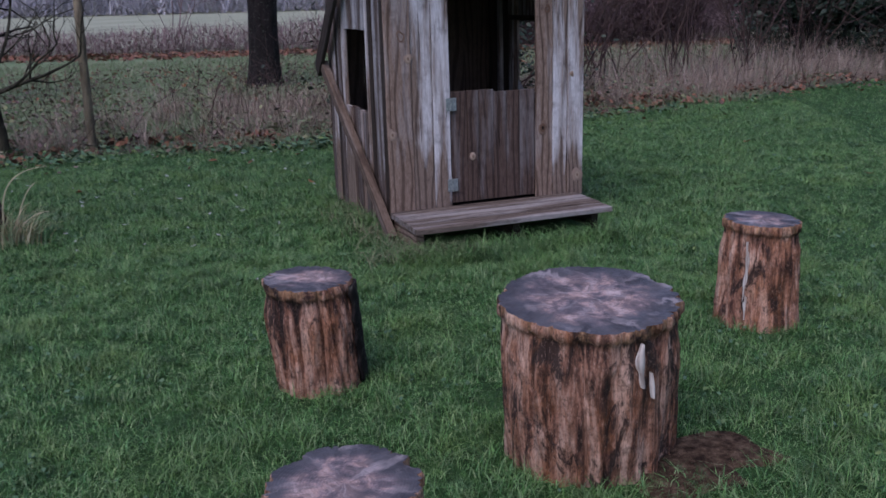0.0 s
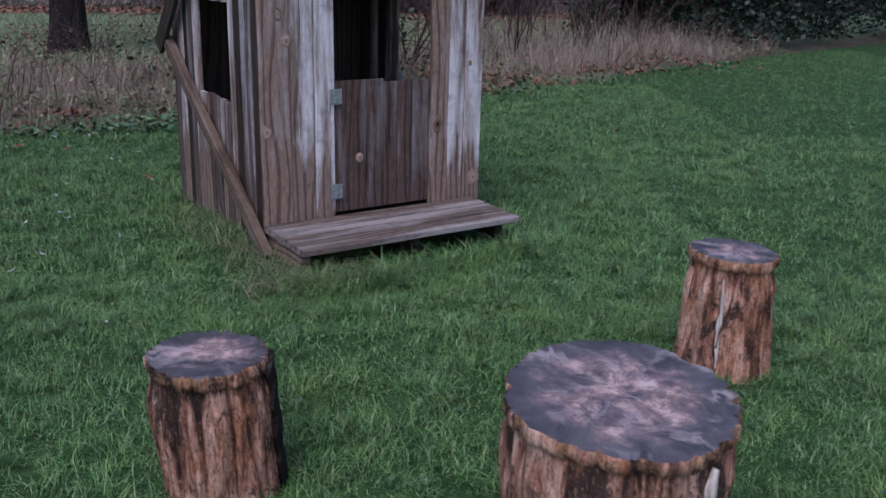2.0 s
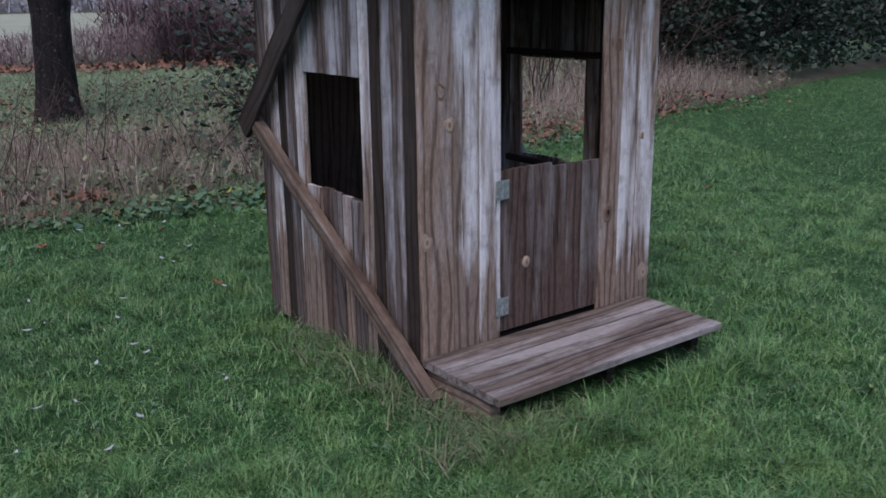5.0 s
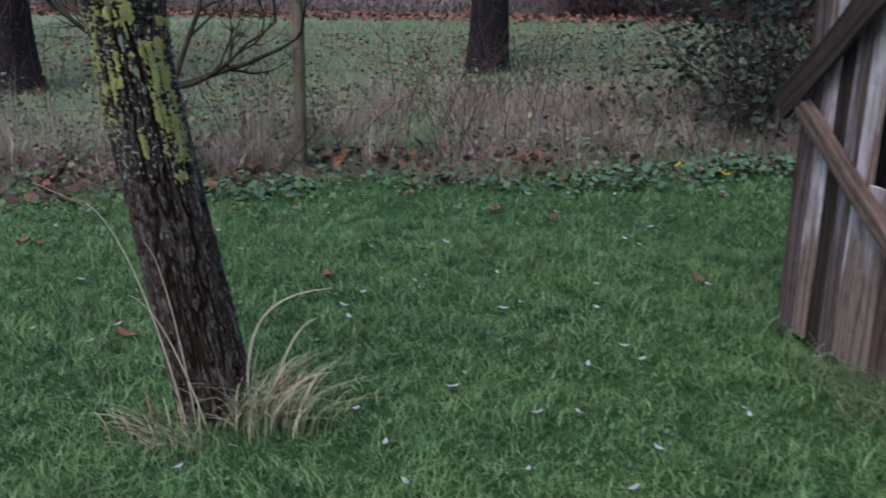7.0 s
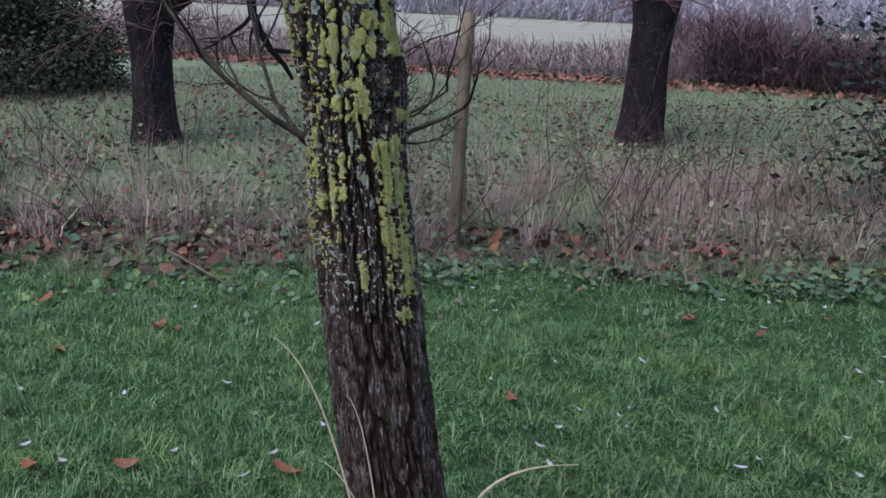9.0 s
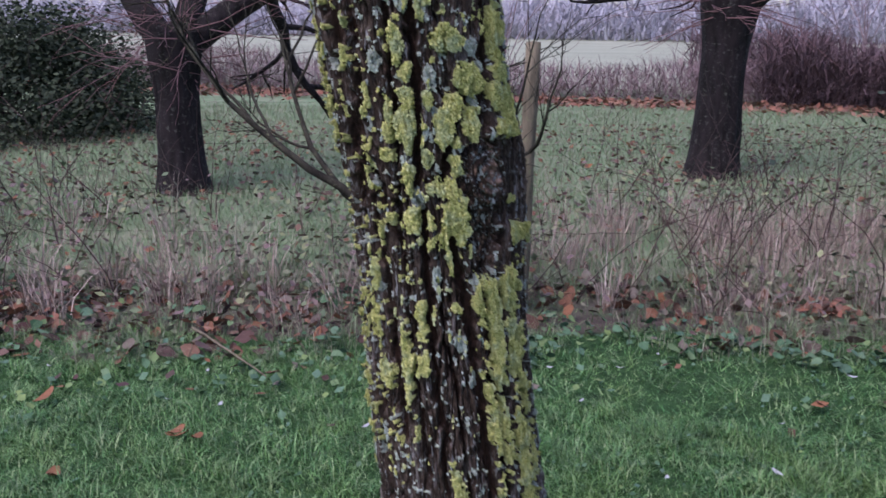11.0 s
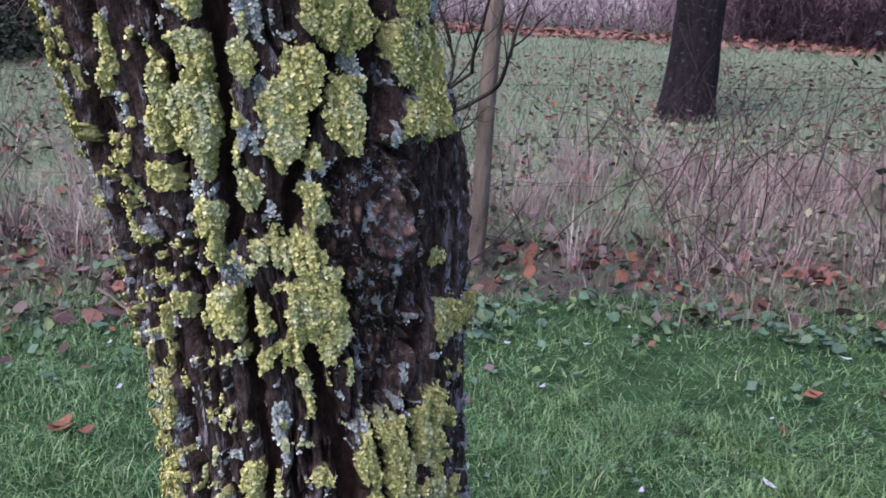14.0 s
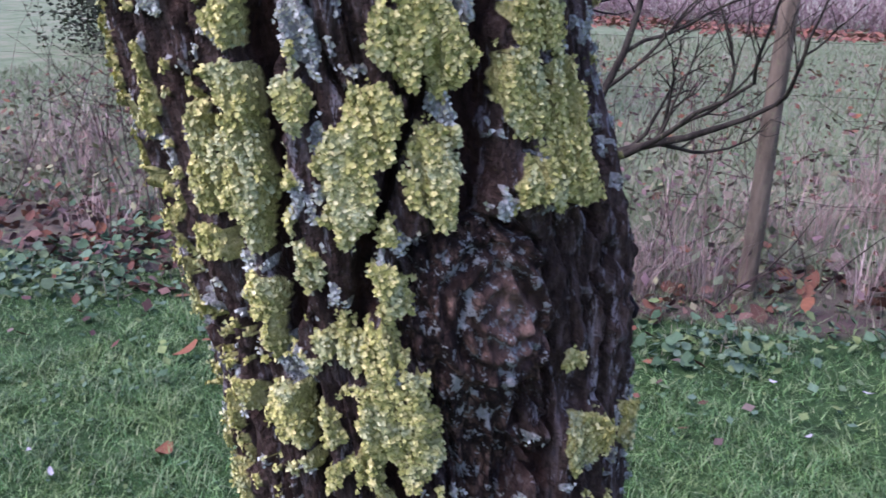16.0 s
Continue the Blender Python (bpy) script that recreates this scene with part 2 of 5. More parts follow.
GRASS = leafy("lawn_grass", (0.022, 0.085, 0.02), (0.045, 0.17, 0.04), (0.1, 0.28, 0.07), (0.22, 0.44, 0.15), (0.075, 0.27, 0.085), (0.39, 0.53, 0.26), (0.03, 0.12, 0.03), rough=0.45, spec=0.42, fleck=(0.2, 0.33, 0.13))
ROUGHGRASS = leafy("field_grass", (0.13, 0.22, 0.1), (0.21, 0.3, 0.16), (0.33, 0.35, 0.24), (0.26, 0.22, 0.18), (0.17, 0.28, 0.13))
THATCH = leafy("old_grass_thatch", (0.17, 0.17, 0.1), (0.25, 0.24, 0.16), (0.08, 0.13, 0.06), (0.05, 0.12, 0.04), (0.34, 0.31, 0.22), (0.06, 0.14, 0.05), rough=0.8)
STRAW = leafy("dry_grass", (0.42, 0.33, 0.27), (0.6, 0.5, 0.41), (0.22, 0.15, 0.14), (0.42, 0.31, 0.28), (0.19, 0.19, 0.12), (0.6, 0.5, 0.44), rough=0.8)
TUFT = leafy("bleached_grass", (0.6, 0.5, 0.33), (0.36, 0.46, 0.28), (0.16, 0.3, 0.13), (0.66, 0.57, 0.42), (0.28, 0.42, 0.22), (0.4, 0.22, 0.13), (0.36, 0.47, 0.3), rough=0.6)
DRYSTALK = leafy("dry_stalks", (0.56, 0.49, 0.34), (0.64, 0.57, 0.42), (0.5, 0.46, 0.3), rough=0.7)
LITTER = leafy("fallen_leaves", (0.11, 0.06, 0.045), (0.22, 0.1, 0.06), (0.07, 0.042, 0.046), (0.17, 0.11, 0.09), (0.3, 0.135, 0.07), (0.08, 0.05, 0.052), (0.23, 0.2, 0.165), (0.055, 0.034, 0.03), rough=0.75, spec=0.15)
RUST = leafy("rust_leaves", (0.25, 0.1, 0.065), (0.3, 0.14, 0.09), (0.15, 0.07, 0.055), (0.33, 0.18, 0.12), (0.1, 0.06, 0.05), rough=0.7)
IVY = leafy("ground_ivy_leaves", (0.04, 0.1, 0.05), (0.08, 0.17, 0.09), (0.13, 0.24, 0.15), (0.055, 0.12, 0.08), (0.19, 0.28, 0.1), (0.1, 0.19, 0.13), rough=0.7, spec=0.15)
BRAMBLE = leafy("bramble_leaves", (0.12, 0.18, 0.1), (0.19, 0.24, 0.13), (0.2, 0.13, 0.13), (0.15, 0.11, 0.11), (0.27, 0.3, 0.15), rough=0.6)
HOLLY = leafy("evergreen_leaves", (0.015, 0.034, 0.022), (0.025, 0.05, 0.03), (0.035, 0.065, 0.045), (0.018, 0.038, 0.026), rough=0.5, spec=0.3)
CONIFER = leafy("conifer_sprays", (0.02, 0.034, 0.02), (0.035, 0.055, 0.03), (0.06, 0.085, 0.045), (0.028, 0.045, 0.026), rough=0.8)
TWIG = leafy("bare_twigs", (0.06, 0.035, 0.035), (0.1, 0.06, 0.055), (0.045, 0.035, 0.032), (0.13, 0.085, 0.075), rough=0.85)
REDTWIG = leafy("red_twigs", (0.2, 0.11, 0.11), (0.28, 0.16, 0.16), (0.13, 0.075, 0.08), rough=0.8)
THICKET = leafy("thicket_twigs", (0.13, 0.085, 0.095), (0.2, 0.13, 0.14), (0.085, 0.06, 0.065), rough=0.9)
# Pinkish twigs, their tones drawn together to put some haze into the colour
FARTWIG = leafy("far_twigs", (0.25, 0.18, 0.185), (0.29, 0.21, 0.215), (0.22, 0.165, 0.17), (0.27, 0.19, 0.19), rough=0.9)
# Grey-purple twigs paled towards the sky: distance haze put into the colour
HAZETWIG = leafy("haze_tinted_woods", (0.44, 0.44, 0.5), (0.5, 0.5, 0.56), (0.47, 0.46, 0.53), rough=0.95)
FEATHER = leafy("white_feather", (0.36, 0.39, 0.42), (0.5, 0.52, 0.55), rough=0.6)
YELLOW = leafy("yellow_leaves", (0.5, 0.42, 0.04), (0.42, 0.36, 0.05), (0.5, 0.3, 0.08), rough=0.6)

m = Mat("soil", 0.95, 0.1)
v = m.coords()
SOIL = m.done(m.ramp(m.noise(v, 25, 6, 0.65), (0.35, (0.03, 0.018, 0.013)), (0.5, (0.1, 0.065, 0.045)), (0.65, (0.2, 0.14, 0.1))), m.noise(v, 60, 5, 0.7), 1.0, 0.03)

m = Mat("ground", 0.9, 0.15)
v, zone = m.place(), m.attr("zone")
lawn = m.ramp(m.noise(v, 9, 6, 0.65), (0.3, (0.014, 0.034, 0.013)), (0.55, (0.032, 0.085, 0.028)), (0.78, (0.07, 0.14, 0.05)))
bank = m.ramp(m.noise(v, 7, 7, 0.7), (0.3, (0.04, 0.032, 0.028)), (0.5, (0.11, 0.085, 0.075)), (0.66, (0.08, 0.11, 0.06)))
field = m.ramp(m.noise(v, 3, 8, 0.7), (0.3, (0.1, 0.15, 0.08)), (0.5, (0.17, 0.25, 0.14)), (0.68, (0.28, 0.28, 0.2)))
meadow = m.ramp(m.noise(v, 0.15, 5, 0.6), (0.3, (0.27, 0.3, 0.22)), (0.7, (0.36, 0.38, 0.29)))
z = m.math("ADD", zone, m.math("MULTIPLY", m.math("SUBTRACT", m.noise(v, 2.2, 4), 0.5), 0.35))
c = m.mix(m.ramp(z, (0.15, 0.0), (0.3, 1.0)), lawn, bank)
c = m.mix(m.ramp(zone, (0.42, 0.0), (0.62, 1.0)), c, field)
c = m.mix(m.ramp(zone, (0.8, 0.0), (0.9, 1.0)), c, meadow)
GROUND = m.done(c, m.noise(v, 40, 5, 0.7), 0.8, 0.02)


def bark(name, dark, plate, crust):
    m = Mat(name, 0.85, 0.2)
    v = m.map(m.coords(), (1, 1, 1), m.offset())
    n = m.noise(m.map(v, (1, 1, 0.25)), 14, 5, 0.65)
    c = m.ramp(n, (0.36, dark), (0.6, plate))
    c = m.mix(m.ramp(m.noise(v, 28, 5, 0.75), (0.57, 0.0), (0.66, 0.65)), c, crust)
    return m.done(c, n, 0.9, 0.03)


OLDBARK = bark("old_tree_bark", (0.006, 0.005, 0.005), (0.022, 0.017, 0.018), (0.11, 0.12, 0.1))
SMALLBARK = bark("small_tree_bark", (0.014, 0.012, 0.01), (0.05, 0.047, 0.034), (0.16, 0.17, 0.1))
POSTBARK = bark("post_wood", (0.1, 0.085, 0.06), (0.2, 0.17, 0.12), (0.2, 0.22, 0.12))

m = Mat("lichen_bark", 0.85, 0.25)
v = m.coords()
plate, yl, gl, scar = m.attr("plate"), m.attr("yellow"), m.attr("grey"), m.attr("scar")
fine = m.noise(m.map(v, (1, 1, 0.35)), 160, 5, 0.65)
rough = m.noise(v, 420, 4, 0.6)
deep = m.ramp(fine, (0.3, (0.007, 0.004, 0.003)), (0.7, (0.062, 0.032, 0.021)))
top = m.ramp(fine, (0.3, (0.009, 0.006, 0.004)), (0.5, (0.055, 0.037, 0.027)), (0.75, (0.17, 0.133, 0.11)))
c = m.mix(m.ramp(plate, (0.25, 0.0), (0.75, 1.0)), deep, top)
c = m.mix(m.math("MULTIPLY", m.ramp(m.noise(m.map(v, (1, 1, 0.22)), 120, 4, 0.75), (0.57, 0.0), (0.63, 0.65)), plate), c, (0.4, 0.42, 0.42))
c = m.mix(m.math("MULTIPLY", m.ramp(m.noise(m.map(v, (1, 1, 0.13)), 62, 4, 0.7), (0.57, 0.0), (0.64, 0.5)), m.ramp(plate, (0.55, 0.0), (0.85, 1.0))), c, (0.24, 0.215, 0.205))
c = m.mix(m.math("MULTIPLY", m.attr("crest"), m.ramp(fine, (0.38, 0.1), (0.58, 0.75))), c, (0.3, 0.275, 0.255))
woody = m.ramp(m.noise(m.map(v, (1, 1, 0.5)), 70, 5, 0.7), (0.37, (0.01, 0.0065, 0.005)), (0.5, (0.085, 0.052, 0.036)), (0.66, (0.3, 0.2, 0.145)))
split = m.ramp(m.noise(m.map(v, (1, 1, 0.7)), 42, 5, 0.6, 0.8), (0.465, 0.0), (0.495, 0.9), (0.525, 0.0))
woody = m.mix(split, woody, (0.006, 0.004, 0.004))
c = m.mix(scar, c, woody)
flaky = m.cells(m.map(v, (1, 1, 0.6)), 190)
c = m.mix(m.math("MULTIPLY", m.ramp(flaky, (0.35, 0.0), (0.6, 0.8)), scar), c, (0.008, 0.005, 0.004))
c = m.mix(m.math("MULTIPLY", m.attr("core"), m.ramp(fine, (0.3, 0.2), (0.6, 0.9))), c, (0.4, 0.27, 0.21))
c = m.mix(m.math("MULTIPLY", m.ramp(m.noise(v, 105, 4, 0.75), (0.55, 0.0), (0.6, 0.85)), scar), c, (0.36, 0.41, 0.38))
c = m.mix(m.ramp(gl, (0.35, 0.0), (0.6, 1.0)), c, m.ramp(rough, (0.3, (0.18, 0.2, 0.18)), (0.7, (0.56, 0.62, 0.57))))
c = m.mix(m.ramp(yl, (0.35, 0.0), (0.55, 1.0)), c, m.ramp(m.math("ADD", m.math("MULTIPLY", rough, 0.6), m.math("MULTIPLY", m.noise(v, 45, 3), 0.45)), (0.32, (0.14, 0.155, 0.05)), (0.52, (0.48, 0.5, 0.18)), (0.75, (0.78, 0.78, 0.38))))
TRUNKBARK = m.done(c, m.math("ADD", fine, m.math("MULTIPLY", rough, 0.8)), 1.0, 0.005)

m = Mat("lichen_lobes", 0.85, 0.12)
c = m.ramp(m.island(), (0.05, (0.24, 0.27, 0.08)), (0.3, (0.42, 0.45, 0.14)), (0.6, (0.55, 0.57, 0.2)), (0.9, (0.72, 0.7, 0.3)))
c = m.mix(m.ramp(m.noise(m.place(), 34, 3, 0.6), (0.5, 0.0), (0.62, 0.7)), c, m.ramp(m.island(), (0.1, (0.3, 0.37, 0.2)), (0.9, (0.54, 0.63, 0.4))))
LOBES = m.done(c)
GREYLOBES = leafy("grey_lichen_lobes", (0.5, 0.6, 0.52), (0.66, 0.76, 0.68), (0.4, 0.5, 0.4), (0.42, 0.47, 0.3), rough=0.85, spec=0.15)


# ---- mesh helpers ----
rng = np.random.default_rng(7)


def np_mesh(name, V, F, material, smooth=False):
    """A mesh from arrays of points and of faces with the same number of corners."""
    V, F = np.asarray(V, dtype=np.float32), np.asarray(F, dtype=np.int32)
    me = bpy.data.meshes.new(name)
    k = F.shape[1]
    me.vertices.add(len(V))
    me.vertices.foreach_set("co", V.ravel())
    me.loops.add(F.size)
    me.loops.foreach_set("vertex_index", F.ravel())
    me.polygons.add(len(F))
    me.polygons.foreach_set("loop_start", np.arange(0, F.size, k, dtype=np.int32))
    if smooth:
        me.polygons.foreach_set("use_smooth", np.ones(len(F), dtype=bool))
    me.materials.append(material)
    me.update(calc_edges=True)
    return me


def give(me, name, values):
    me.attributes.new(name, "FLOAT", "POINT").data.foreach_set("value", np.asarray(values, dtype=np.float32))


def child(name, me, parent, label="", m=None):
    ob = new(name, me)
    ob.parent = parent
    if m is not None:
        ob.matrix_basis = m
    return tagged(ob, label)


def part(name, bm, material, parent, label="", m=None, smooth=False):
    me = bpy.data.meshes.new(name)
    bm.to_mesh(me)
    bm.free()
    me.materials.append(material)
    if smooth:
        for p in me.polygons:
            p.use_smooth = True
    return child(name, me, parent, label, m)


def lattice(x, y, z, seed=0.0):
    """Smooth random values between 0 and 1 at places in a unit lattice."""
    x, y, z = np.broadcast_arrays(x, y, z)
    i, j, k = np.floor(x), np.floor(y), np.floor(z)
    u, v, w = x - i, y - j, z - k
    u, v, w = u * u * (3 - 2 * u), v * v * (3 - 2 * v), w * w * (3 - 2 * w)
    out = 0.0
    for a in (0, 1):
        for b in (0, 1):
            for c in (0, 1):
                h = np.sin((i + a) * 127.1 + (j + b) * 311.7 + (k + c) * 74.7 + seed * 17.3) * 43758.5453
                out = out + (h - np.floor(h)) * (u if a else 1 - u) * (v if b else 1 - v) * (w if c else 1 - w)
    return out


def cloudy(x, y, z, octaves=4, seed=0.0):
    total, amp, out = 0.0, 1.0, 0.0
    for o in range(octaves):
        out = out + amp * lattice(x * 2.03**o, y * 2.03**o, z * 2.03**o, seed + o)
        total, amp = total + amp, amp * 0.5
    return out / total


def smoothstep(a, b, x):
    t = np.clip((x - a) / (b - a), 0, 1)
    return t * t * (3 - 2 * t)


def strip(P, D, length, width, bend, segs):
    """Blades from the points P, leaning along D (unit, flat): arrays of points and triangles."""
    n = len(P)
    side = np.stack([-D[:, 1], D[:, 0], np.zeros(n)], 1)
    turn = rng.uniform(0, np.pi, n)
    side = side * np.cos(turn)[:, None] + D * np.sin(turn)[:, None] * 0.6
    rows = []
    for s in range(segs + 1):
        f = s / segs
        c = P + D * (bend * length * f * f)[:, None] + np.array([0, 0, 1.0]) * (length * (f - 0.35 * bend * f * f))[:, None]
        w = width * (1 - f) ** 0.7 * 0.5
        rows.append((c - side * w[:, None], c + side * w[:, None]) if s < segs else (c,))
    V = np.stack([q for r in rows for q in r], 1)
    k = 2 * segs + 1
    tri = []
    for s in range(segs - 1):
        a = 2 * s
        tri += [(a, a + 1, a + 3), (a, a + 3, a + 2)]
    a = 2 * (segs - 1)
    tri.append((a, a + 1, a + 2))
    F = (np.arange(n)[:, None, None] * k + np.array(tri)[None]).reshape(-1, 3)
    return V.reshape(-1, 3), F


def flat_dirs(n):
    a = rng.uniform(0, 2 * np.pi, n)
    return np.stack([np.cos(a), np.sin(a), np.zeros(n)], 1)


def leaves(P, size, lift=0.6, long=1.7):
    """Small bent leaves of four triangles at the points P, turned at random."""
    n = len(P)
    a = flat_dirs(n)
    up = np.stack([rng.normal(0, lift, n), rng.normal(0, lift, n), np.ones(n)], 1)
    up /= np.linalg.norm(up, axis=1)[:, None]
    a = a - up * (a * up).sum(1)[:, None]
    a /= np.linalg.norm(a, axis=1)[:, None]
    b = np.cross(up, a)
    s = size[:, None] if isinstance(size, np.ndarray) else size
    curl = rng.uniform(-0.35, 0.45, n)[:, None]
    pts = [P - a * s * long / 2, P - b * s * 0.5 + up * s * curl * 0.5, P + a * s * long / 2 + up * s * curl, P + b * s * 0.5 + up * s * curl * 0.5, P]
    V = np.stack(pts, 1).reshape(-1, 3)
    F = (np.arange(n)[:, None, None] * 5 + np.array([(0, 1, 4), (1, 2, 4), (2, 3, 4), (3, 0, 4)])[None]).reshape(-1, 3)
    return V, F


def round_leaves(P, size, lift=0.6, long=1.3):
    """Broad leaves with seven points round the edge, folded along the midrib and curled."""
    n = len(P)
    a = flat_dirs(n)
    up = np.stack([rng.normal(0, lift, n), rng.normal(0, lift, n), np.ones(n)], 1)
    up /= np.linalg.norm(up, axis=1)[:, None]
    a = a - up * (a * up).sum(1)[:, None]
    a /= np.linalg.norm(a, axis=1)[:, None]
    b = np.cross(up, a)
    s, curl, fold = size[:, None], rng.uniform(-0.4, 0.6, n)[:, None], rng.uniform(0.0, 0.5, n)[:, None]
    pts = [P]
    for x, y in ((-0.5, 0.0), (-0.36, 0.4), (0.05, 0.5), (0.36, 0.26), (0.56, 0.0), (0.36, -0.26), (0.05, -0.5), (-0.36, -0.4)):
        j = rng.uniform(0.8, 1.2, (n, 1))
        pts.append(P + a * s * long * x * j + b * s * y * j + up * s * (curl * x * x * 2 + fold * abs(y)))
    F = (np.arange(n)[:, None, None] * 9 + np.array([(0, q + 1, (q + 1) % 8 + 1) for q in range(8)])[None]).reshape(-1, 3)
    return np.stack(pts, 1).reshape(-1, 3), F


class Tubes:
    """Gathers tapering tubes into one mesh."""

    def __init__(self):
        self.V, self.F, self.n = [], [], 0

    def add(self, pts, radii, sides=6):
        pts = np.asarray(pts, float)
        d = np.gradient(pts, axis=0)
        d /= np.linalg.norm(d, axis=1)[:, None] + 1e-9
        ref = np.array([0.31, 0.87, 0.12]) if abs(d[0, 2]) > 0.7 else np.array([0.05, 0.03, 1.0])
        a = np.cross(d, ref)
        a /= np.linalg.norm(a, axis=1)[:, None] + 1e-9
        b = np.cross(d, a)
        th = np.linspace(0, 2 * np.pi, sides, endpoint=False)
        ring = pts[:, None] + np.asarray(radii)[:, None, None] * (a[:, None] * np.cos(th)[None, :, None] + b[:, None] * np.sin(th)[None, :, None])
        self.V.append(ring.reshape(-1, 3))
        m = len(pts)
        i, j = np.meshgrid(np.arange(m - 1), np.arange(sides), indexing="ij")
        k = (j + 1) % sides
        self.F.append(np.stack([i * sides + j, i * sides + k, (i + 1) * sides + k, (i + 1) * sides + j], -1).reshape(-1, 4) + self.n)
        self.n += m * sides

    def mesh(self, name, material, smooth=True):
        return np_mesh(name, np.concatenate(self.V), np.concatenate(self.F), material, smooth)


def wander(start, heading, length, steps, wobble, rise=0.0, sag=0.0):
    """A crooked way from start."""
    p, d = np.array(start, float), np.array(heading, float)
    d /= np.linalg.norm(d)
    out = [p.copy()]
    for s in range(steps):
        d = d + rng.normal(0, wobble, 3) + np.array([0, 0, rise - sag * s / steps])
        d /= np.linalg.norm(d)
        p = p + d * length / steps
        out.append(p.copy())
    return np.array(out)


def branching(tubes, start, heading, length, radius, depth, spread=0.7, rise=0.05, wobble=0.16, kids=4, sides=6):
    """A limb with its side shoots, all into tubes."""
    steps = 7 if depth > 1 else 4
    pts = wander(start, heading, length, steps, wobble, rise)
    tubes.add(pts, np.linspace(radius, max(radius * 0.35, 0.0015), steps + 1), sides if depth > 1 else 4)
    if depth <= 0:
        return
    for c in range(kids):
        i = int(rng.integers(steps // 3, steps + 1))
        d = pts[min(i, steps)] - pts[max(i - 1, 0)]
        d = d / (np.linalg.norm(d) + 1e-9) + rng.normal(0, spread, 3)
        branching(tubes, pts[i], d, length * rng.uniform(0.4, 0.65), radius * 0.45, depth - 1, spread, rise, wobble * 1.15, kids, sides)


# ---- the ground ----
EDGE_X = (-12.0, -6.6, -4.4, -2.2, 1.2, 4.3, 9.0, 30.0)
EDGE_Y = (5.6, 7.9, 9.05, 9.85, 12.6, 15.3, 19.5, 38.0)


def lawn_edge(x):
    """Where the mown lawn ends, as y over x."""
    return np.interp(x, EDGE_X, EDGE_Y)


def ground_height(x, y):
    past = y - lawn_edge(x)
    bumps = (cloudy(x * 0.9, y * 0.9, 0 * x, 3, 3) - 0.5) * 0.03
    return 0.27 * smoothstep(0.5, 3.6, past) + bumps * smoothstep(-0.2, 0.8, past) + bumps * 0.25


gx = np.concatenate([[-600, -300, -150, -80, -45, -28, -20, -16], np.arange(-13, 11.01, 0.16), [13, 16, 20, 28, 45, 80, 150, 300, 600]])
gy = np.concatenate([[-200, -80, -30, -10, -4], np.arange(-1, 20.01, 0.16), np.arange(20.5, 40, 0.75), [42, 48, 60, 80, 120, 200, 400, 900]])
GX, GY = np.meshgrid(gx, gy, indexing="ij")
past = GY - lawn_edge(GX)
zone = 0.45 * smoothstep(0.0, 0.7, past) + 0.25 * smoothstep(1.1, 2.3, past) + 0.3 * smoothstep(25.5, 28.5, GY - 0.1 * GX)
V = np.stack([GX, GY, ground_height(GX, GY)], -1).reshape(-1, 3)
i, j = np.meshgrid(np.arange(len(gx) - 1), np.arange(len(gy) - 1), indexing="ij")
w = len(gy)
F = np.stack([i * w + j, (i + 1) * w + j, (i + 1) * w + j + 1, i * w + j + 1], -1).reshape(-1, 4)
me = np_mesh("ground", V, F, GROUND, True)
give(me, "zone", zone.ravel())
tagged(new("ground", me), "mown green lawn rising to a rough winter field", "ground", kind="structure")

# ---- the playhouse ----
HOUSE = pose(-1.01, 5.76, 0, 0, 0, 30.2)
WIDTH, DEPTH, EAVES = 1.42, 1.38, 1.9


def board_mesh(name, width, length, thick, material, wavy=0.004, seed=0):
    """A sawn board along z, centred in x, its face towards -y, with rounded edges and a slightly uneven outline."""
    n = max(3, int(length / 0.07))
    zs = np.linspace(0, length, n + 1)
    c = 0.004
    prof = [(-0.5, -0.5, 1, 0), (-0.5, -0.5, 0, 1), (-0.5, 0.5, 0, -1), (-0.5, 0.5, 1, 0), (0.5, 0.5, -1, 0), (0.5, 0.5, 0, -1), (0.5, -0.5, 0, 1), (0.5, -0.5, -1, 0)]
    V = []
    for z in zs:
        a = (noise.noise((seed * 3.7, z * 4.0, 1.0)) * wavy, noise.noise((seed * 5.1, z * 4.0, 9.0)) * wavy)
        cup = noise.noise((seed * 2.3, z * 1.5, 4.0)) * 0.002
        for sx, sy, dx, dy in prof:
            x = sx * width + dx * c + (a[0] if sx < 0 else a[1])
            V.append((x, sy * thick + dy * c + cup, z))
    F = []
    for s in range(n):
        for k in range(8):
            q = (k + 1) % 8
            F.append((s * 8 + k, s * 8 + q, (s + 1) * 8 + q, (s + 1) * 8 + k))
    me = bpy.data.meshes.new(name)
    me.from_pydata(V, [], F + [tuple(range(7, -1, -1)), tuple(range(n * 8, n * 8 + 8))])
    me.materials.append(material)
    me.update()
    bm = bmesh.new()
    bm.from_mesh(me)
    bmesh.ops.recalc_face_normals(bm, faces=bm.faces)
    bm.to_mesh(me)
    bm.free()
    return me


LAY = Matrix(((0, 0, 1, 0), (1, 0, 0, 0), (0, 1, 0, 0), (0, 0, 0, 1)))
STAND = Matrix(((0, 1, 0, 0), (0, 0, 1, 0), (1, 0, 0, 0), (0, 0, 0, 1)))
playhouse = tagged(new("playhouse"), "small weathered grey board playhouse standing on the lawn", "playhouse")
playhouse.matrix_basis = HOUSE
seeds = iter(range(1, 500))


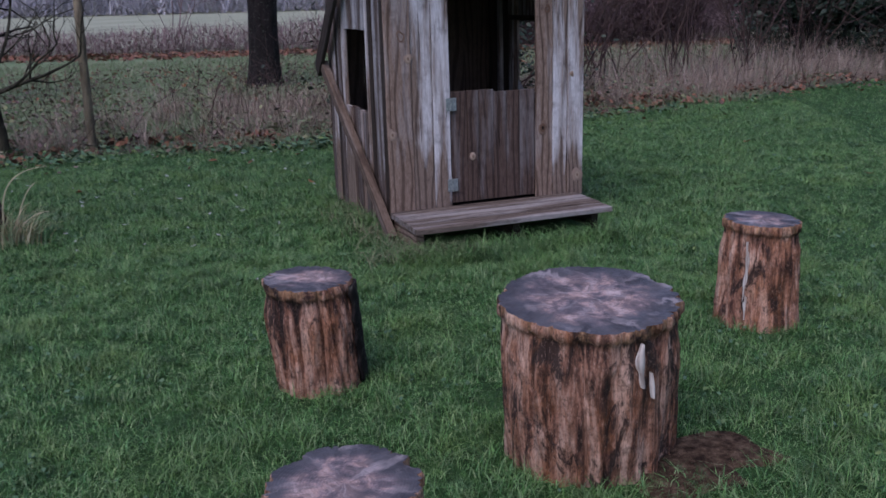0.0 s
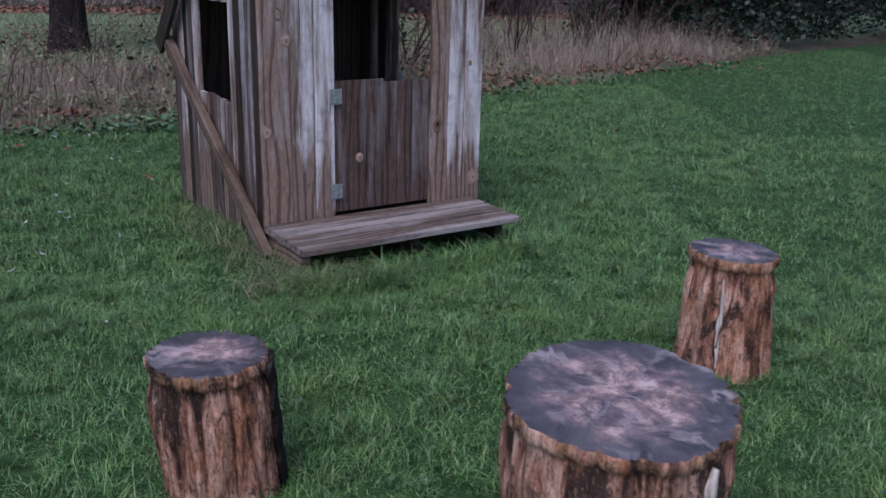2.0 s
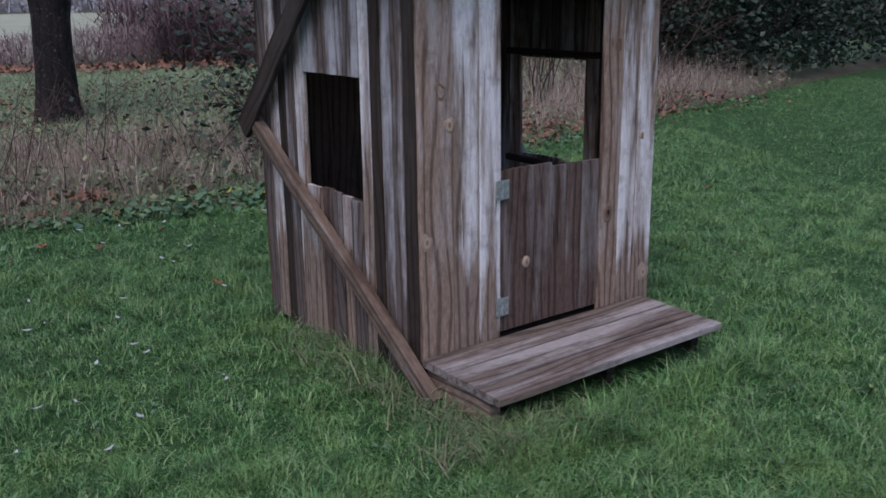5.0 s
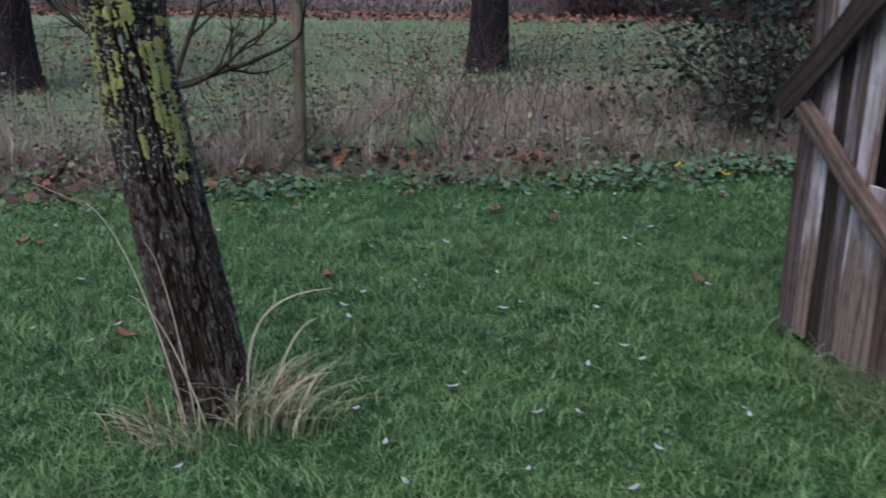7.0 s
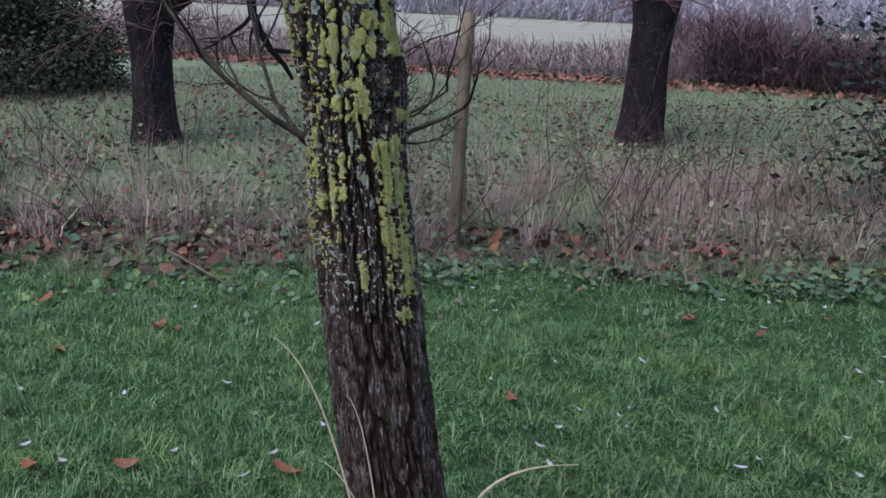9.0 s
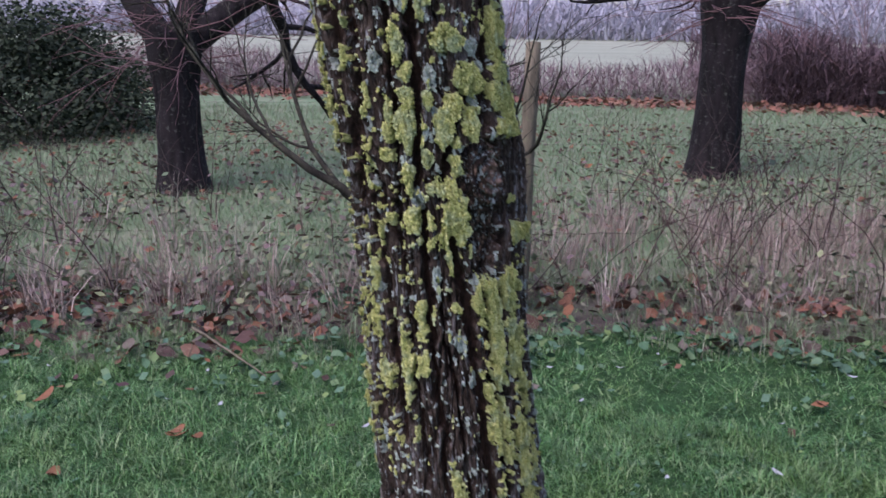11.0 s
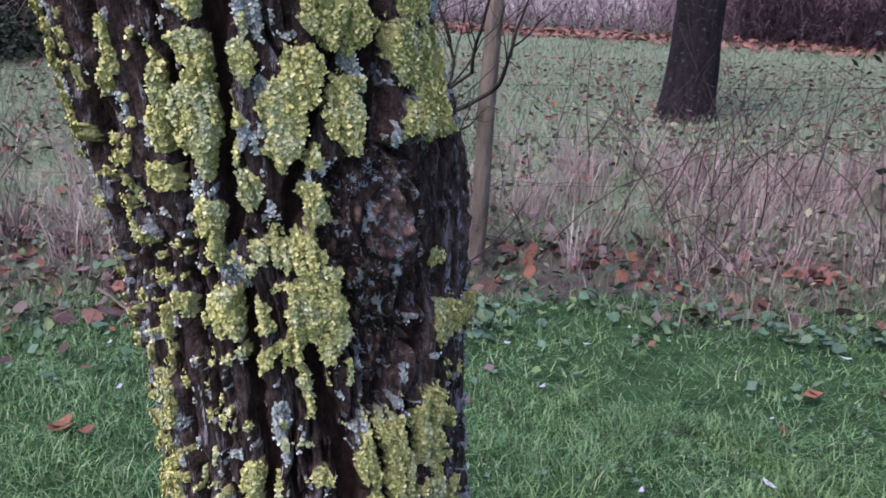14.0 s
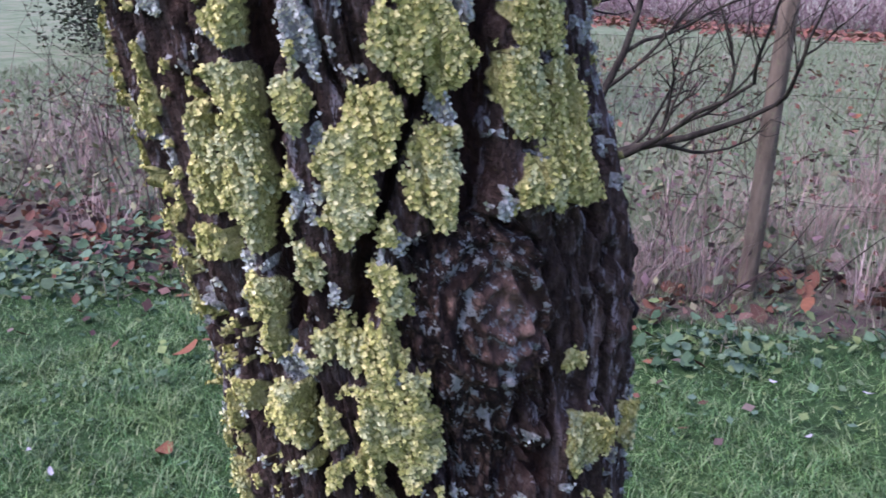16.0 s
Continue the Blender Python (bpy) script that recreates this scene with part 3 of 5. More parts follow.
def front_board(u0, u1, z0, z1, material, proud=0.0, parent=playhouse, name="wall_board", label=""):
    me = board_mesh(name, u1 - u0 - 0.003, z1 - z0, 0.022, material, 0.005, next(seeds))
    return child(name, me, parent, label, pose((u0 + u1) / 2, -0.012 - proud, z0))


def side_board(u, v0, v1, z0, z1, material, proud=0.0, turn=-90):
    me = board_mesh("wall_board", v1 - v0 - 0.003, z1 - z0, 0.022, material, 0.005, next(seeds))
    return child("wall_board", me, playhouse, "", pose(u - proud, (v0 + v1) / 2, z0, 0, 0, turn))


DOOR_L, DOOR_R, DOOR_B, DOOR_T, LINTEL = 0.435, 1.06, 0.205, 0.952, 1.685
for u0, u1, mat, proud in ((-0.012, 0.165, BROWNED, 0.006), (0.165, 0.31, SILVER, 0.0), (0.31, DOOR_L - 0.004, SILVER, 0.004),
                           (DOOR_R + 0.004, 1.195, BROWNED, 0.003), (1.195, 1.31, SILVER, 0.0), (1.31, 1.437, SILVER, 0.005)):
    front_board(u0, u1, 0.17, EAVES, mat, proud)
for u0, u1 in ((DOOR_L, 0.62), (0.62, 0.84), (0.84, DOOR_R)):
    front_board(u0, u1, LINTEL, EAVES, GREYED)

# side walls with a window opening in each
WIN_A, WIN_B, WIN_LOW, WIN_TOP = 0.425, 0.925, 0.805, 1.355
edges = (0.0, 0.1, 0.175, 0.26, 0.335, 0.425, 0.525, 0.61, 0.7, 0.785, 0.925, 1.02, 1.1, 1.19, 1.28, 1.38)
mats = (DARKWOOD, GREYED, GREYED, DARKWOOD, SILVER, GREYED, BROWNED, GREYED, DOORWOOD, SILVER, SILVER, GREYED, DARKWOOD, SILVER, GREYED)
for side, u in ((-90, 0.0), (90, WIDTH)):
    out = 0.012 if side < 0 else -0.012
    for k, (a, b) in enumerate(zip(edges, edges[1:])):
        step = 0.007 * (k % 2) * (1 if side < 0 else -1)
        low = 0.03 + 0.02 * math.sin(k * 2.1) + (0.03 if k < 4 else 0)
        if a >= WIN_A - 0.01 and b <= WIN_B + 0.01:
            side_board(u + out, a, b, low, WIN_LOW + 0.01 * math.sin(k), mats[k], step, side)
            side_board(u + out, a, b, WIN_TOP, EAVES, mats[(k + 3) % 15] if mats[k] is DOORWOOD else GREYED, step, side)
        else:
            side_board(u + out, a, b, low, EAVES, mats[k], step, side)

# back wall, floor and an unseen added roof close off and darken the inside
# dark wood colour on these, posts and rails adds to the inside's shade
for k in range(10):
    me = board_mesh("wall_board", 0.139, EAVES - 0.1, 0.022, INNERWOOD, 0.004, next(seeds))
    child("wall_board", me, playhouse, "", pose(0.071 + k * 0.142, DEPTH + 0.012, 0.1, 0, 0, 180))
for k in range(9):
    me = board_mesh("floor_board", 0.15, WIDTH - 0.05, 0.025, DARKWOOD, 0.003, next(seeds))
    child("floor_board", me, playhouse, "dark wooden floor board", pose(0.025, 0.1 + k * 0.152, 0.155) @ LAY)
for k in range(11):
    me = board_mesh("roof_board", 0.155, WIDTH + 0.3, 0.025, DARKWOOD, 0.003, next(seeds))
    child("roof_board", me, playhouse, "unseen roof board in dark wood", pose(-0.15, -0.1 + k * 0.157, EAVES + 0.014) @ LAY)
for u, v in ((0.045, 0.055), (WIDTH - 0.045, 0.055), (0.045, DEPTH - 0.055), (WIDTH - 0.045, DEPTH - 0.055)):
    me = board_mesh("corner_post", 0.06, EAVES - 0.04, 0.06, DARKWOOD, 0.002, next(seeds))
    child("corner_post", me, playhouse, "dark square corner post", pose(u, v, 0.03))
for side in (0, 1):
    u = 0.03 if side == 0 else WIDTH - 0.03
    for z in (WIN_LOW - 0.03, WIN_TOP + 0.03):
        me = board_mesh("window_rail", 0.035, WIN_B - WIN_A + 0.2, 0.035, DARKWOOD, 0.002, next(seeds))
        child("window_rail", me, playhouse, "", pose(u, WIN_A - 0.1, z) @ STAND)


def pole_between(name, a, b, width, thick, material, label, lift):
    a, b = Vector(a), Vector(b)
    me = board_mesh(name, width, (b - a).length, thick, material, 0.012, next(seeds))
    d = (b - a).normalized()
    y = Vector((1, 0, 0))
    y = (y - d * y.dot(d)).normalized()
    x = y.cross(d)
    m = Matrix((x, y, d)).transposed().to_4x4()
    m.translation = a
    return child(name, me, playhouse, label, m)


# crossing braces outside both side walls
for u, s in ((-0.055, 1), (WIDTH + 0.055, -1)):
    pole_between("brace", (u, -0.17 if s > 0 else 0.12, 0.04), (u + 0.01 * s, 1.37, 1.08), 0.075, 0.055, POLEWOOD, "peeled diagonal pole brace", 0)
    pole_between("brace", (u - 0.012 * s, 1.46, 1.03), (u - 0.012 * s, 0.62, 1.87), 0.12, 0.03, DARKWOOD, "dark diagonal board brace", 0)

# half door
door = child("door", board_mesh("door", 0.05, DOOR_T - DOOR_B - 0.1, 0.022, DARKWOOD, 0.001, 61), playhouse, "closed dark brown plank half door", pose(DOOR_L + 0.3, 0.028, DOOR_B + 0.05))
cuts = (0.0, 0.12, 0.205, 0.315, 0.41, 0.51, DOOR_R - DOOR_L)
for k, (a, b) in enumerate(zip(cuts, cuts[1:])):
    me = board_mesh("plank", b - a - 0.003, (DOOR_T if k < 3 else DOOR_T - 0.018) - DOOR_B, 0.022, DOORWOOD, 0.002, next(seeds))
    child("plank", me, door, "", pose(DOOR_L + (a + b) / 2 - DOOR_L - 0.3, -0.034, -0.05))
for z in (0.30, 0.84):
    bm = bmesh.new()
    for dx, w in ((-0.036, 0.034), (0.003, 0.034)):
        r = bmesh.ops.create_cube(bm, size=1, matrix=Matrix.LocRotScale((dx + w / 2, 0, 0), None, (w, 0.004, 0.085)))
    bmesh.ops.create_cone(bm, cap_ends=True, segments=10, radius1=0.006, radius2=0.006, depth=0.085, matrix=Matrix.Translation((0, -0.003, 0)))
    for sx in (-0.022, 0.022):
        for sz in (-0.028, 0.028):
            bmesh.ops.create_cone(bm, cap_ends=True, segments=8, radius1=0.004, radius2=0.003, depth=0.004, matrix=Matrix.LocRotScale((sx, -0.003, sz), Euler((radians(90), 0, 0)), None))
    part("hinge", bm, ZINC, door, "galvanised steel hinge", pose(-0.3 - 0.002, -0.062, z - DOOR_B - 0.02))


def knot_part(u, z, r, material, hole=False, proud=0.0245):
    """A knot in a front board: a low oval boss, some with a hole."""
    bm = bmesh.new()
    for k, (rr, d) in enumerate(((1.0, 0.0), (0.8, -0.0025), (0.55, -0.003 if not hole else 0.001), (0.25, -0.0035 if not hole else 0.006))):
        for s in range(18):
            a = s / 18 * 2 * math.pi
            j = 1.25 + 0.2 * math.sin(2 * a + r * 700) + 0.14 * math.sin(3 * a + r * 900) + 0.08 * math.sin(5 * a)
            bm.verts.new((math.cos(a) * r * rr * j, d, math.sin(a) * r * rr * 1.45 * j))
    bm.verts.ensure_lookup_table()
    for k in range(3):
        for s in range(18):
            q = (s + 1) % 18
            bm.faces.new((bm.verts[k * 18 + s], bm.verts[k * 18 + q], bm.verts[(k + 1) * 18 + q], bm.verts[(k + 1) * 18 + s]))
    bm.faces.new([bm.verts[54 + s] for s in range(18)])
    bmesh.ops.recalc_face_normals(bm, faces=bm.faces)
    part("knot", bm, material, playhouse, "", pose(u, -proud - 0.001, z), True)


for u, z, r, mat, hole in ((0.1, 1.32, 0.022, KNOT, True), (0.02, 0.7, 0.022, PALEKNOT, False), (1.115, 0.665, 0.026, KNOT, False), (1.39, 0.31, 0.03, PALEKNOT, False),
                           (1.15, 1.46, 0.018, KNOT, True), (0.145, 1.18, 0.02, PALEKNOT, False), (1.34, 1.02, 0.012, PALEKNOT, False)):
    knot_part(u, z, r, mat, hole, 0.032 if z < 0.4 and u > 1.4 else 0.028)
bm = bmesh.new()
bmesh.ops.create_icosphere(bm, subdivisions=2, radius=0.026, matrix=Matrix.Diagonal((1, 0.3, 1.2, 1)))
part("knot", bm, PALEKNOT, door, "", pose(-0.3 + 0.155, -0.044, 0.48 - DOOR_B - 0.02), True)

# door step
doorstep = tagged(new("doorstep"), "low weathered wooden plank step before the playhouse door", "step")
doorstep.matrix_basis = HOUSE
rows = ((-0.545, -0.39, 0.182), (-0.385, -0.215, 0.187), (-0.21, -0.035, 0.19))
for a, b, z in rows:
    me = board_mesh("tread_board", b - a - 0.006, 1.385, 0.034, STEPWOOD, 0.006, next(seeds))
    child("tread_board", me, doorstep, "", pose(-0.02, (a + b) / 2, z - 0.017) @ LAY)
# left bearer brown; inner ones coloured dark for the shaded gap below
for u in (0.03, 0.7, 1.28):
    me = board_mesh("bearer", 0.12, 0.42, 0.05, BROWNED if u < 0.1 else DARKWOOD, 0.003, next(seeds))
    child("bearer", me, doorstep, "brown bearer under the step", pose(u, -0.46, 0.09) @ STAND)

# ---- log stumps ----
def stump(x, y, r, h, tilt, seed, label, flare=0.02, oval=1.0, side=STUMPSIDE, lean=(0.0, 0.0)):
    thing = tagged(new("log_stump"), label, "stump", "log seats on the lawn")
    thing.matrix_basis = pose(x, y, 0, 0, 0, seed * 40)
    nt, nz = 180, 60
    th = np.linspace(0, 2 * np.pi, nt, endpoint=False)[None, :]
    z = np.linspace(-0.03, 1, nz)[:, None]
    cx, sy = np.cos(th), np.sin(th)
    lumps = (cloudy(cx * 2.2, sy * 2.2, z * 0.7, 3, seed) - 0.5) * 0.05 + (cloudy(cx * 9, sy * 9, z * 1.6, 4, seed + 4) - 0.5) * 0.05
    flakes = smoothstep(0.5, 0.56, cloudy(cx * 6, sy * 6, z * 1.9, 4, seed + 6))
    rr = r * (1 + 0.03 * np.sin(th * 2 + seed)) + lumps * (0.45 + 0.55 * (1 - z) ** 0.5) + flare * (1 - z) ** 3 + 0.006 * flakes - 0.004
    split = lattice(cx * 4, sy * 4, z * 0.5, seed + 9)
    groove = smoothstep(0.46, 0.5, split) * smoothstep(0.57, 0.53, split)
    fine = np.abs(cloudy(cx * 11, sy * 11, z * 1.1, 2, seed + 12) - 0.5)
    rr = rr - 0.018 * groove - 0.008 * smoothstep(0.05, 0.01, fine)
    # a collar left under the saw cut
    low = (1 - z) * h + 0.02 * (cloudy(cx * 3, sy * 3, 0 * z, 3, seed + 15) - 0.5)
    rr = rr - 0.012 * smoothstep(0.035, 0.05, low) * smoothstep(0.16, 0.06, low)
    top = h + tilt[0] * rr * cx + tilt[1] * rr * sy
    zz = z * top
    rr = np.where(z > 0.985, rr - 0.004, rr)
    V = np.stack([rr * cx * oval + lean[0] * (zz - h), rr * sy + lean[1] * (zz - h), zz], -1)
    i, j = np.meshgrid(np.arange(nz - 1), np.arange(nt), indexing="ij")
    k = (j + 1) % nt
    F = np.stack([i * nt + j, i * nt + k, (i + 1) * nt + k, (i + 1) * nt + j], -1).reshape(-1, 4)
    me = np_mesh("trunk_side", V.reshape(-1, 3), F, side, True)
    give(me, "band", (smoothstep(h - 0.05, h - 0.025, zz + h - top) * np.ones_like(rr)).ravel())
    child("trunk_side", me, thing, "barkless orange-brown streaked wood")
    rim = V[-1]
    rings = 14
    T = [np.array([[0, 0, h]])]
    for q in range(1, rings + 1):
        f = q / rings
        p = rim * f
        p[:, 2] = h + (rim[:, 2] - h) * f + (cloudy(p[:, 0] * 12, p[:, 1] * 12, 0 * p[:, 0], 3, seed) - 0.5) * 0.008 * (1 - f**6)
        T.append(p)
    T = np.concatenate(T)
    tri = [(0, 1 + s, 1 + (s + 1) % nt) for s in range(nt)]
    for q in range(rings - 1):
        for s in range(nt):
            a, b = 1 + q * nt + s, 1 + q * nt + (s + 1) % nt
            tri += [(a, a + nt, b + nt), (a, b + nt, b)]
    me = np_mesh("sawn_top", T, np.array(tri), STUMPTOP, True)
    give(me, "rimness", np.concatenate([[0.0], np.repeat(np.arange(1, rings + 1) / rings, nt)]))
    child("sawn_top", me, thing, "sawn top stained purple grey")
    return thing


def splinter(thing, angle, r, z0, z1, w, label):
    """A pale strip of torn wood on a stump's side."""
    n = 14
    zs = np.linspace(z0, z1, n)
    ww = w * np.sin(np.linspace(0.12, np.pi - 0.12, n)) ** 0.6 * (1 + 0.35 * np.sin(zs * 60))
    a = radians(angle) - radians(math.degrees(thing.matrix_basis.to_euler().z)) + 0.02 * np.sin(zs * 25)
    V, F = [], []
    for k in range(n):
        for s, lift in ((-1, -0.012), (-0.6, 0.005), (0.6, 0.006), (1, -0.012)):
            t = a[k] + s * ww[k] / r
            V.append((math.cos(t) * (r + lift), math.sin(t) * (r + lift), zs[k]))
    for k in range(n - 1):
        for s in range(3):
            F.append((k * 4 + s, k * 4 + s + 1, (k + 1) * 4 + s + 1, (k + 1) * 4 + s))
    child("torn_strip", np_mesh("torn_strip", V, F, WHITEWOOD, True), thing, label)


table = stump(0.268, 2.9, 0.315, 0.565, (0.01, 0.065), 1, "broad barkless log stump used as a table", -0.02)
seat_a = stump(-0.885, 3.42, 0.182, 0.45, (0.0, 0.05), 2, "barkless log stump seat with torn dark bark", 0.012, lean=(-0.01, 0.08))
seat_b = stump(1.09, 4.33, 0.186, 0.5, (0.0, 0.04), 3, "pale barkless log stump seat with a white scar", 0.022, 1.0, PALESIDE)
seat_c = stump(-0.33, 1.83, 0.205, 0.43, (0.0, 0.02), 4, "dark-topped log stump seat", 0.02)
splinter(table, -58, 0.312, 0.35, 0.5, 0.012, "torn strip of white wood")
splinter(table, -52, 0.32, 0.31, 0.4, 0.004, "torn strip of white wood")
splinter(seat_b, -118, 0.188, 0.05, 0.43, 0.012, "white scar in the wood")

# bark left hanging on one seat
bm = bmesh.new()
for s in range(16):
    f = s / 15
    for q in range(4):
        a = radians(-12 + q * 11 - 80) + 0.05 * math.sin(s * 1.7)
        r = 0.2 + 0.03 * (1 - f) + 0.008 * noise.noise((s * 0.5, q * 1.3, 2.0))
        bm.verts.new((math.cos(a) * r, math.sin(a) * r, 0.02 + 0.41 * f))
bm.verts.ensure_lookup_table()
for s in range(15):
    for q in range(3):
        bm.faces.new((bm.verts[s * 4 + q], bm.verts[s * 4 + q + 1], bm.verts[s * 4 + q + 5], bm.verts[s * 4 + q + 4]))
bark_strip = part("bark_strip", bm, OLDBARK, seat_a, "strip of dark loose bark", None, True)
mod = bark_strip.modifiers.new("thickness", "SOLIDIFY")
mod.thickness = 0.014

# bare soil by the table stump
th = np.linspace(0, 2 * np.pi, 40, endpoint=False)
V, F = [(0.56, 2.84, 0.022)], []
for q, f in enumerate((0.5, 0.85, 1.0)):
    for a in th:
        r = f * (0.3 + 0.07 * math.sin(a * 3) + 0.05 * math.sin(a * 7 + 1))
        V.append((0.56 + r * 1.1 * math.cos(a), 2.84 + r * math.sin(a) * 0.75, 0.022 if f < 0.9 else 0.002))
for s in range(40):
    F.append((0, 1 + s, 1 + (s + 1) % 40, 1 + (s + 1) % 40))
F = [f[:3] for f in F] + [t for q in range(2) for s in range(40) for t in ((1 + q * 40 + s, 41 + q * 40 + s, 41 + q * 40 + (s + 1) % 40), (1 + q * 40 + s, 41 + q * 40 + (s + 1) % 40, 1 + q * 40 + (s + 1) % 40))]
tagged(new("soil_patch", np_mesh("soil_patch", V, np.array(F), SOIL, True)), "patch of bare brown soil beside the table stump", "soil", kind="structure")

# ---- the lichened tree ----
def axis(z):
    """The leaning middle line of the tree: x and y at a height."""
    belly = np.exp(-(((z - 1.5) / 0.16) ** 2))
    return -3.8182 - 0.1084 * z + 0.0169 * z * z + 0.0085 * belly, 5.5732 - 0.1396 * z + 0.0065 * belly


FRONT = -45.0
UPPER = ((-35, 1.677, 19, 20), (-45, 1.644, 15, 18), (-35, 1.622, 14, 26), (-52, 1.615, 14, 27), (-47, 1.565, 12, 17), (-54, 1.537, 23, 16), (-50, 1.495, 23, 31),
         (-57, 1.468, 14, 17), (-9, 1.685, 16, 12), (-14, 1.654, 14, 23), (-5, 1.639, 15, 34), (-9, 1.615, 25, 13), (-69, 1.686, 11, 12), (-71, 1.655, 13, 15),
         (-71, 1.623, 17, 33), (-81, 1.612, 14, 16), (-60, 1.654, 7, 12), (-87, 1.58, 14, 8), (-75, 1.549, 13, 19), (-73, 1.488, 20, 20), (-70, 1.46, 16, 10))
MIDDLE = ((-3, 1.464, 22, 19), (20, 1.455, 13, 14), (6, 1.511, 9, 8), (-64, 1.576, 8, 16), (-95, 1.655, 6, 33), (-84, 1.637, 6, 24), (-92, 1.488, 14, 18),
          (-112, 1.708, 20, 26), (-76, 1.722, 15, 29), (-46, 1.731, 20, 20), (-12, 1.74, 26, 36), (-76, 1.353, 14, 28), (-55, 1.433, 8, 21), (-33, 1.371, 24, 45),
          (-14, 1.385, 24, 35), (-11, 1.296, 22, 61), (-29, 1.298, 20, 42), (-83, 1.274, 19, 18), (-55, 1.367, 7, 8), (-110, 1.255, 20, 25), (-112, 1.413, 15, 34))
LOWER = ((-105, 1.467, 14, 22), (-14, 1.091, 30, 138), (-34, 1.177, 26, 150), (-67, 1.07, 12, 61), (-92, 1.281, 12, 59), (-25, 0.96, 36, 31), (-60, 1.80, 24, 60),
         (-20, 1.86, 30, 60), (-85, 1.85, 18, 70), (-5, 1.2, 16, 60), (-40, 1.95, 30, 60))
GREYS = ((-32, 1.652, 6, 10), (-56, 1.637, 6, 12), (-57, 1.682, 9, 13), (-25, 1.692, 9, 10), (-72, 1.524, 9, 14), (-21, 1.606, 7, 6), (-42, 1.588, 8, 6), (-63, 1.61, 6, 12),
         (-78, 1.57, 7, 12), (-40, 1.40, 9, 12), (-66, 1.41, 8, 14), (-88, 1.7, 8, 14), (-30, 1.72, 10, 12), (-55, 1.31, 10, 14), (-70, 1.78, 9, 20), (-48, 1.25, 8, 16), (-58, 1.77, 8, 14))

th = np.radians(np.concatenate([np.linspace(FRONT - 105, FRONT + 105, 440), np.linspace(FRONT + 109, FRONT + 251, 38)]))
zs = np.concatenate([np.linspace(-0.05, 0.8, 130), np.linspace(0.805, 1.15, 90), np.linspace(1.152, 1.80, 400), np.linspace(1.81, 2.1, 30), np.linspace(2.15, 3.2, 22)])
TH, Z = np.meshgrid(th, zs, indexing="xy")
R0 = 0.1295 + 0.012 * smoothstep(1.1, 0.3, Z) + 0.022 * np.exp(-np.maximum(Z, 0) / 0.09) - 0.012 * smoothstep(2.2, 3.2, Z) - 0.006 * np.exp(-(((Z - 1.36) / 0.16) ** 2)) * (1 + 0.9 * smoothstep(radians(-60), radians(-100), TH))
C, S = np.cos(TH), np.sin(TH)
px, py = C * 0.13, S * 0.13
bend = (cloudy(px * 9, py * 9, Z * 3.0, 3, 2) - 0.5) * 0.05
swirl = TH + 0.18 * (Z - 1.5) + bend * 3.0
qx, qy = np.cos(swirl) * 0.13, np.sin(swirl) * 0.13
n1 = np.abs(cloudy(qx / 0.027, qy / 0.027, Z / 0.34, 2, 11) - 0.5)
n2 = np.abs(cloudy(qx / 0.014, qy / 0.014, Z / 0.10, 3, 21) - 0.5)
free = np.maximum(np.maximum(smoothstep(1.2, 1.08, Z), smoothstep(1.77, 1.86, Z)), smoothstep(radians(60), radians(75), np.abs(TH - radians(FRONT))))
n3 = np.abs(cloudy(qx / 0.03, qy / 0.03, Z / 0.15, 2, 17) - 0.5)
base = smoothstep(1.2, 1.0, Z)
n1 = n1 * (1 - base) + n3 * 0.8 * base
crest = smoothstep(0.635, 0.68, cloudy(qx / 0.012, qy / 0.012, Z / 0.085, 3, 19)) * smoothstep(1.3, 0.95, Z) * smoothstep(0.04, 0.09, n1)
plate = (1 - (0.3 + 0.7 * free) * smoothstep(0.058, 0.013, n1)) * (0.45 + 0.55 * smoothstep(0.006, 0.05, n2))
# the long furrows: heights, angles there, half width in millimetres
FURROWS = (((1.15, 1.35, 1.51, 1.6, 1.69, 1.8), (-102, -104, -111, -109, -103, -104), 7.0),
           ((1.1, 1.3, 1.44, 1.49, 1.56), (-86, -88, -92, -97, -103), 4.0),
           ((1.44, 1.516, 1.585, 1.66, 1.8), (-92, -90, -87, -80, -79), 3.6),
           ((1.05, 1.26, 1.37, 1.446, 1.55, 1.58, 1.62, 1.69, 1.82), (-73, -72.5, -74, -76, -75.5, -74, -69, -66.5, -65), 6.0),
           ((1.545, 1.585, 1.617, 1.64, 1.66), (-58, -54, -46.5, -40, -36), 3.8),
           ((1.05, 1.23, 1.31, 1.372, 1.47), (-44, -45, -46, -51, -58), 8.0),
           ((1.59, 1.66, 1.695, 1.82), (-32, -25, -21, -16), 8.0),
           ((1.1, 1.3, 1.408, 1.47, 1.515, 1.568, 1.6), (-22, -22, -26, -18, -13, -11, -19), 3.6),
           ((1.1, 1.4, 1.8), (9, 6, 8), 4.5), ((1.05, 1.4, 1.8), (-122, -124, -119), 4.5), ((1.05, 1.2, 1.4), (-60, -61, -66), 3.0),
           ((0.85, 1.0, 1.3, 1.4), (-33, -32, -35, -37), 3.6), ((0.85, 1.1, 1.42), (-8, -7, -10), 3.2), ((0.8, 1.05), (-22, -22), 3.4), ((0.8, 1.06), (-72, -73), 5.0), ((0.8, 1.06), (-46, -44), 6.0))
jitter = (cloudy(px / 0.02, py / 0.02, Z / 0.03, 3, 13) - 0.5) * 0.022 + (cloudy(px / 0.006, py / 0.006, Z / 0.012, 2, 14) - 0.5) * 0.008
furrow = np.zeros(TH.shape)
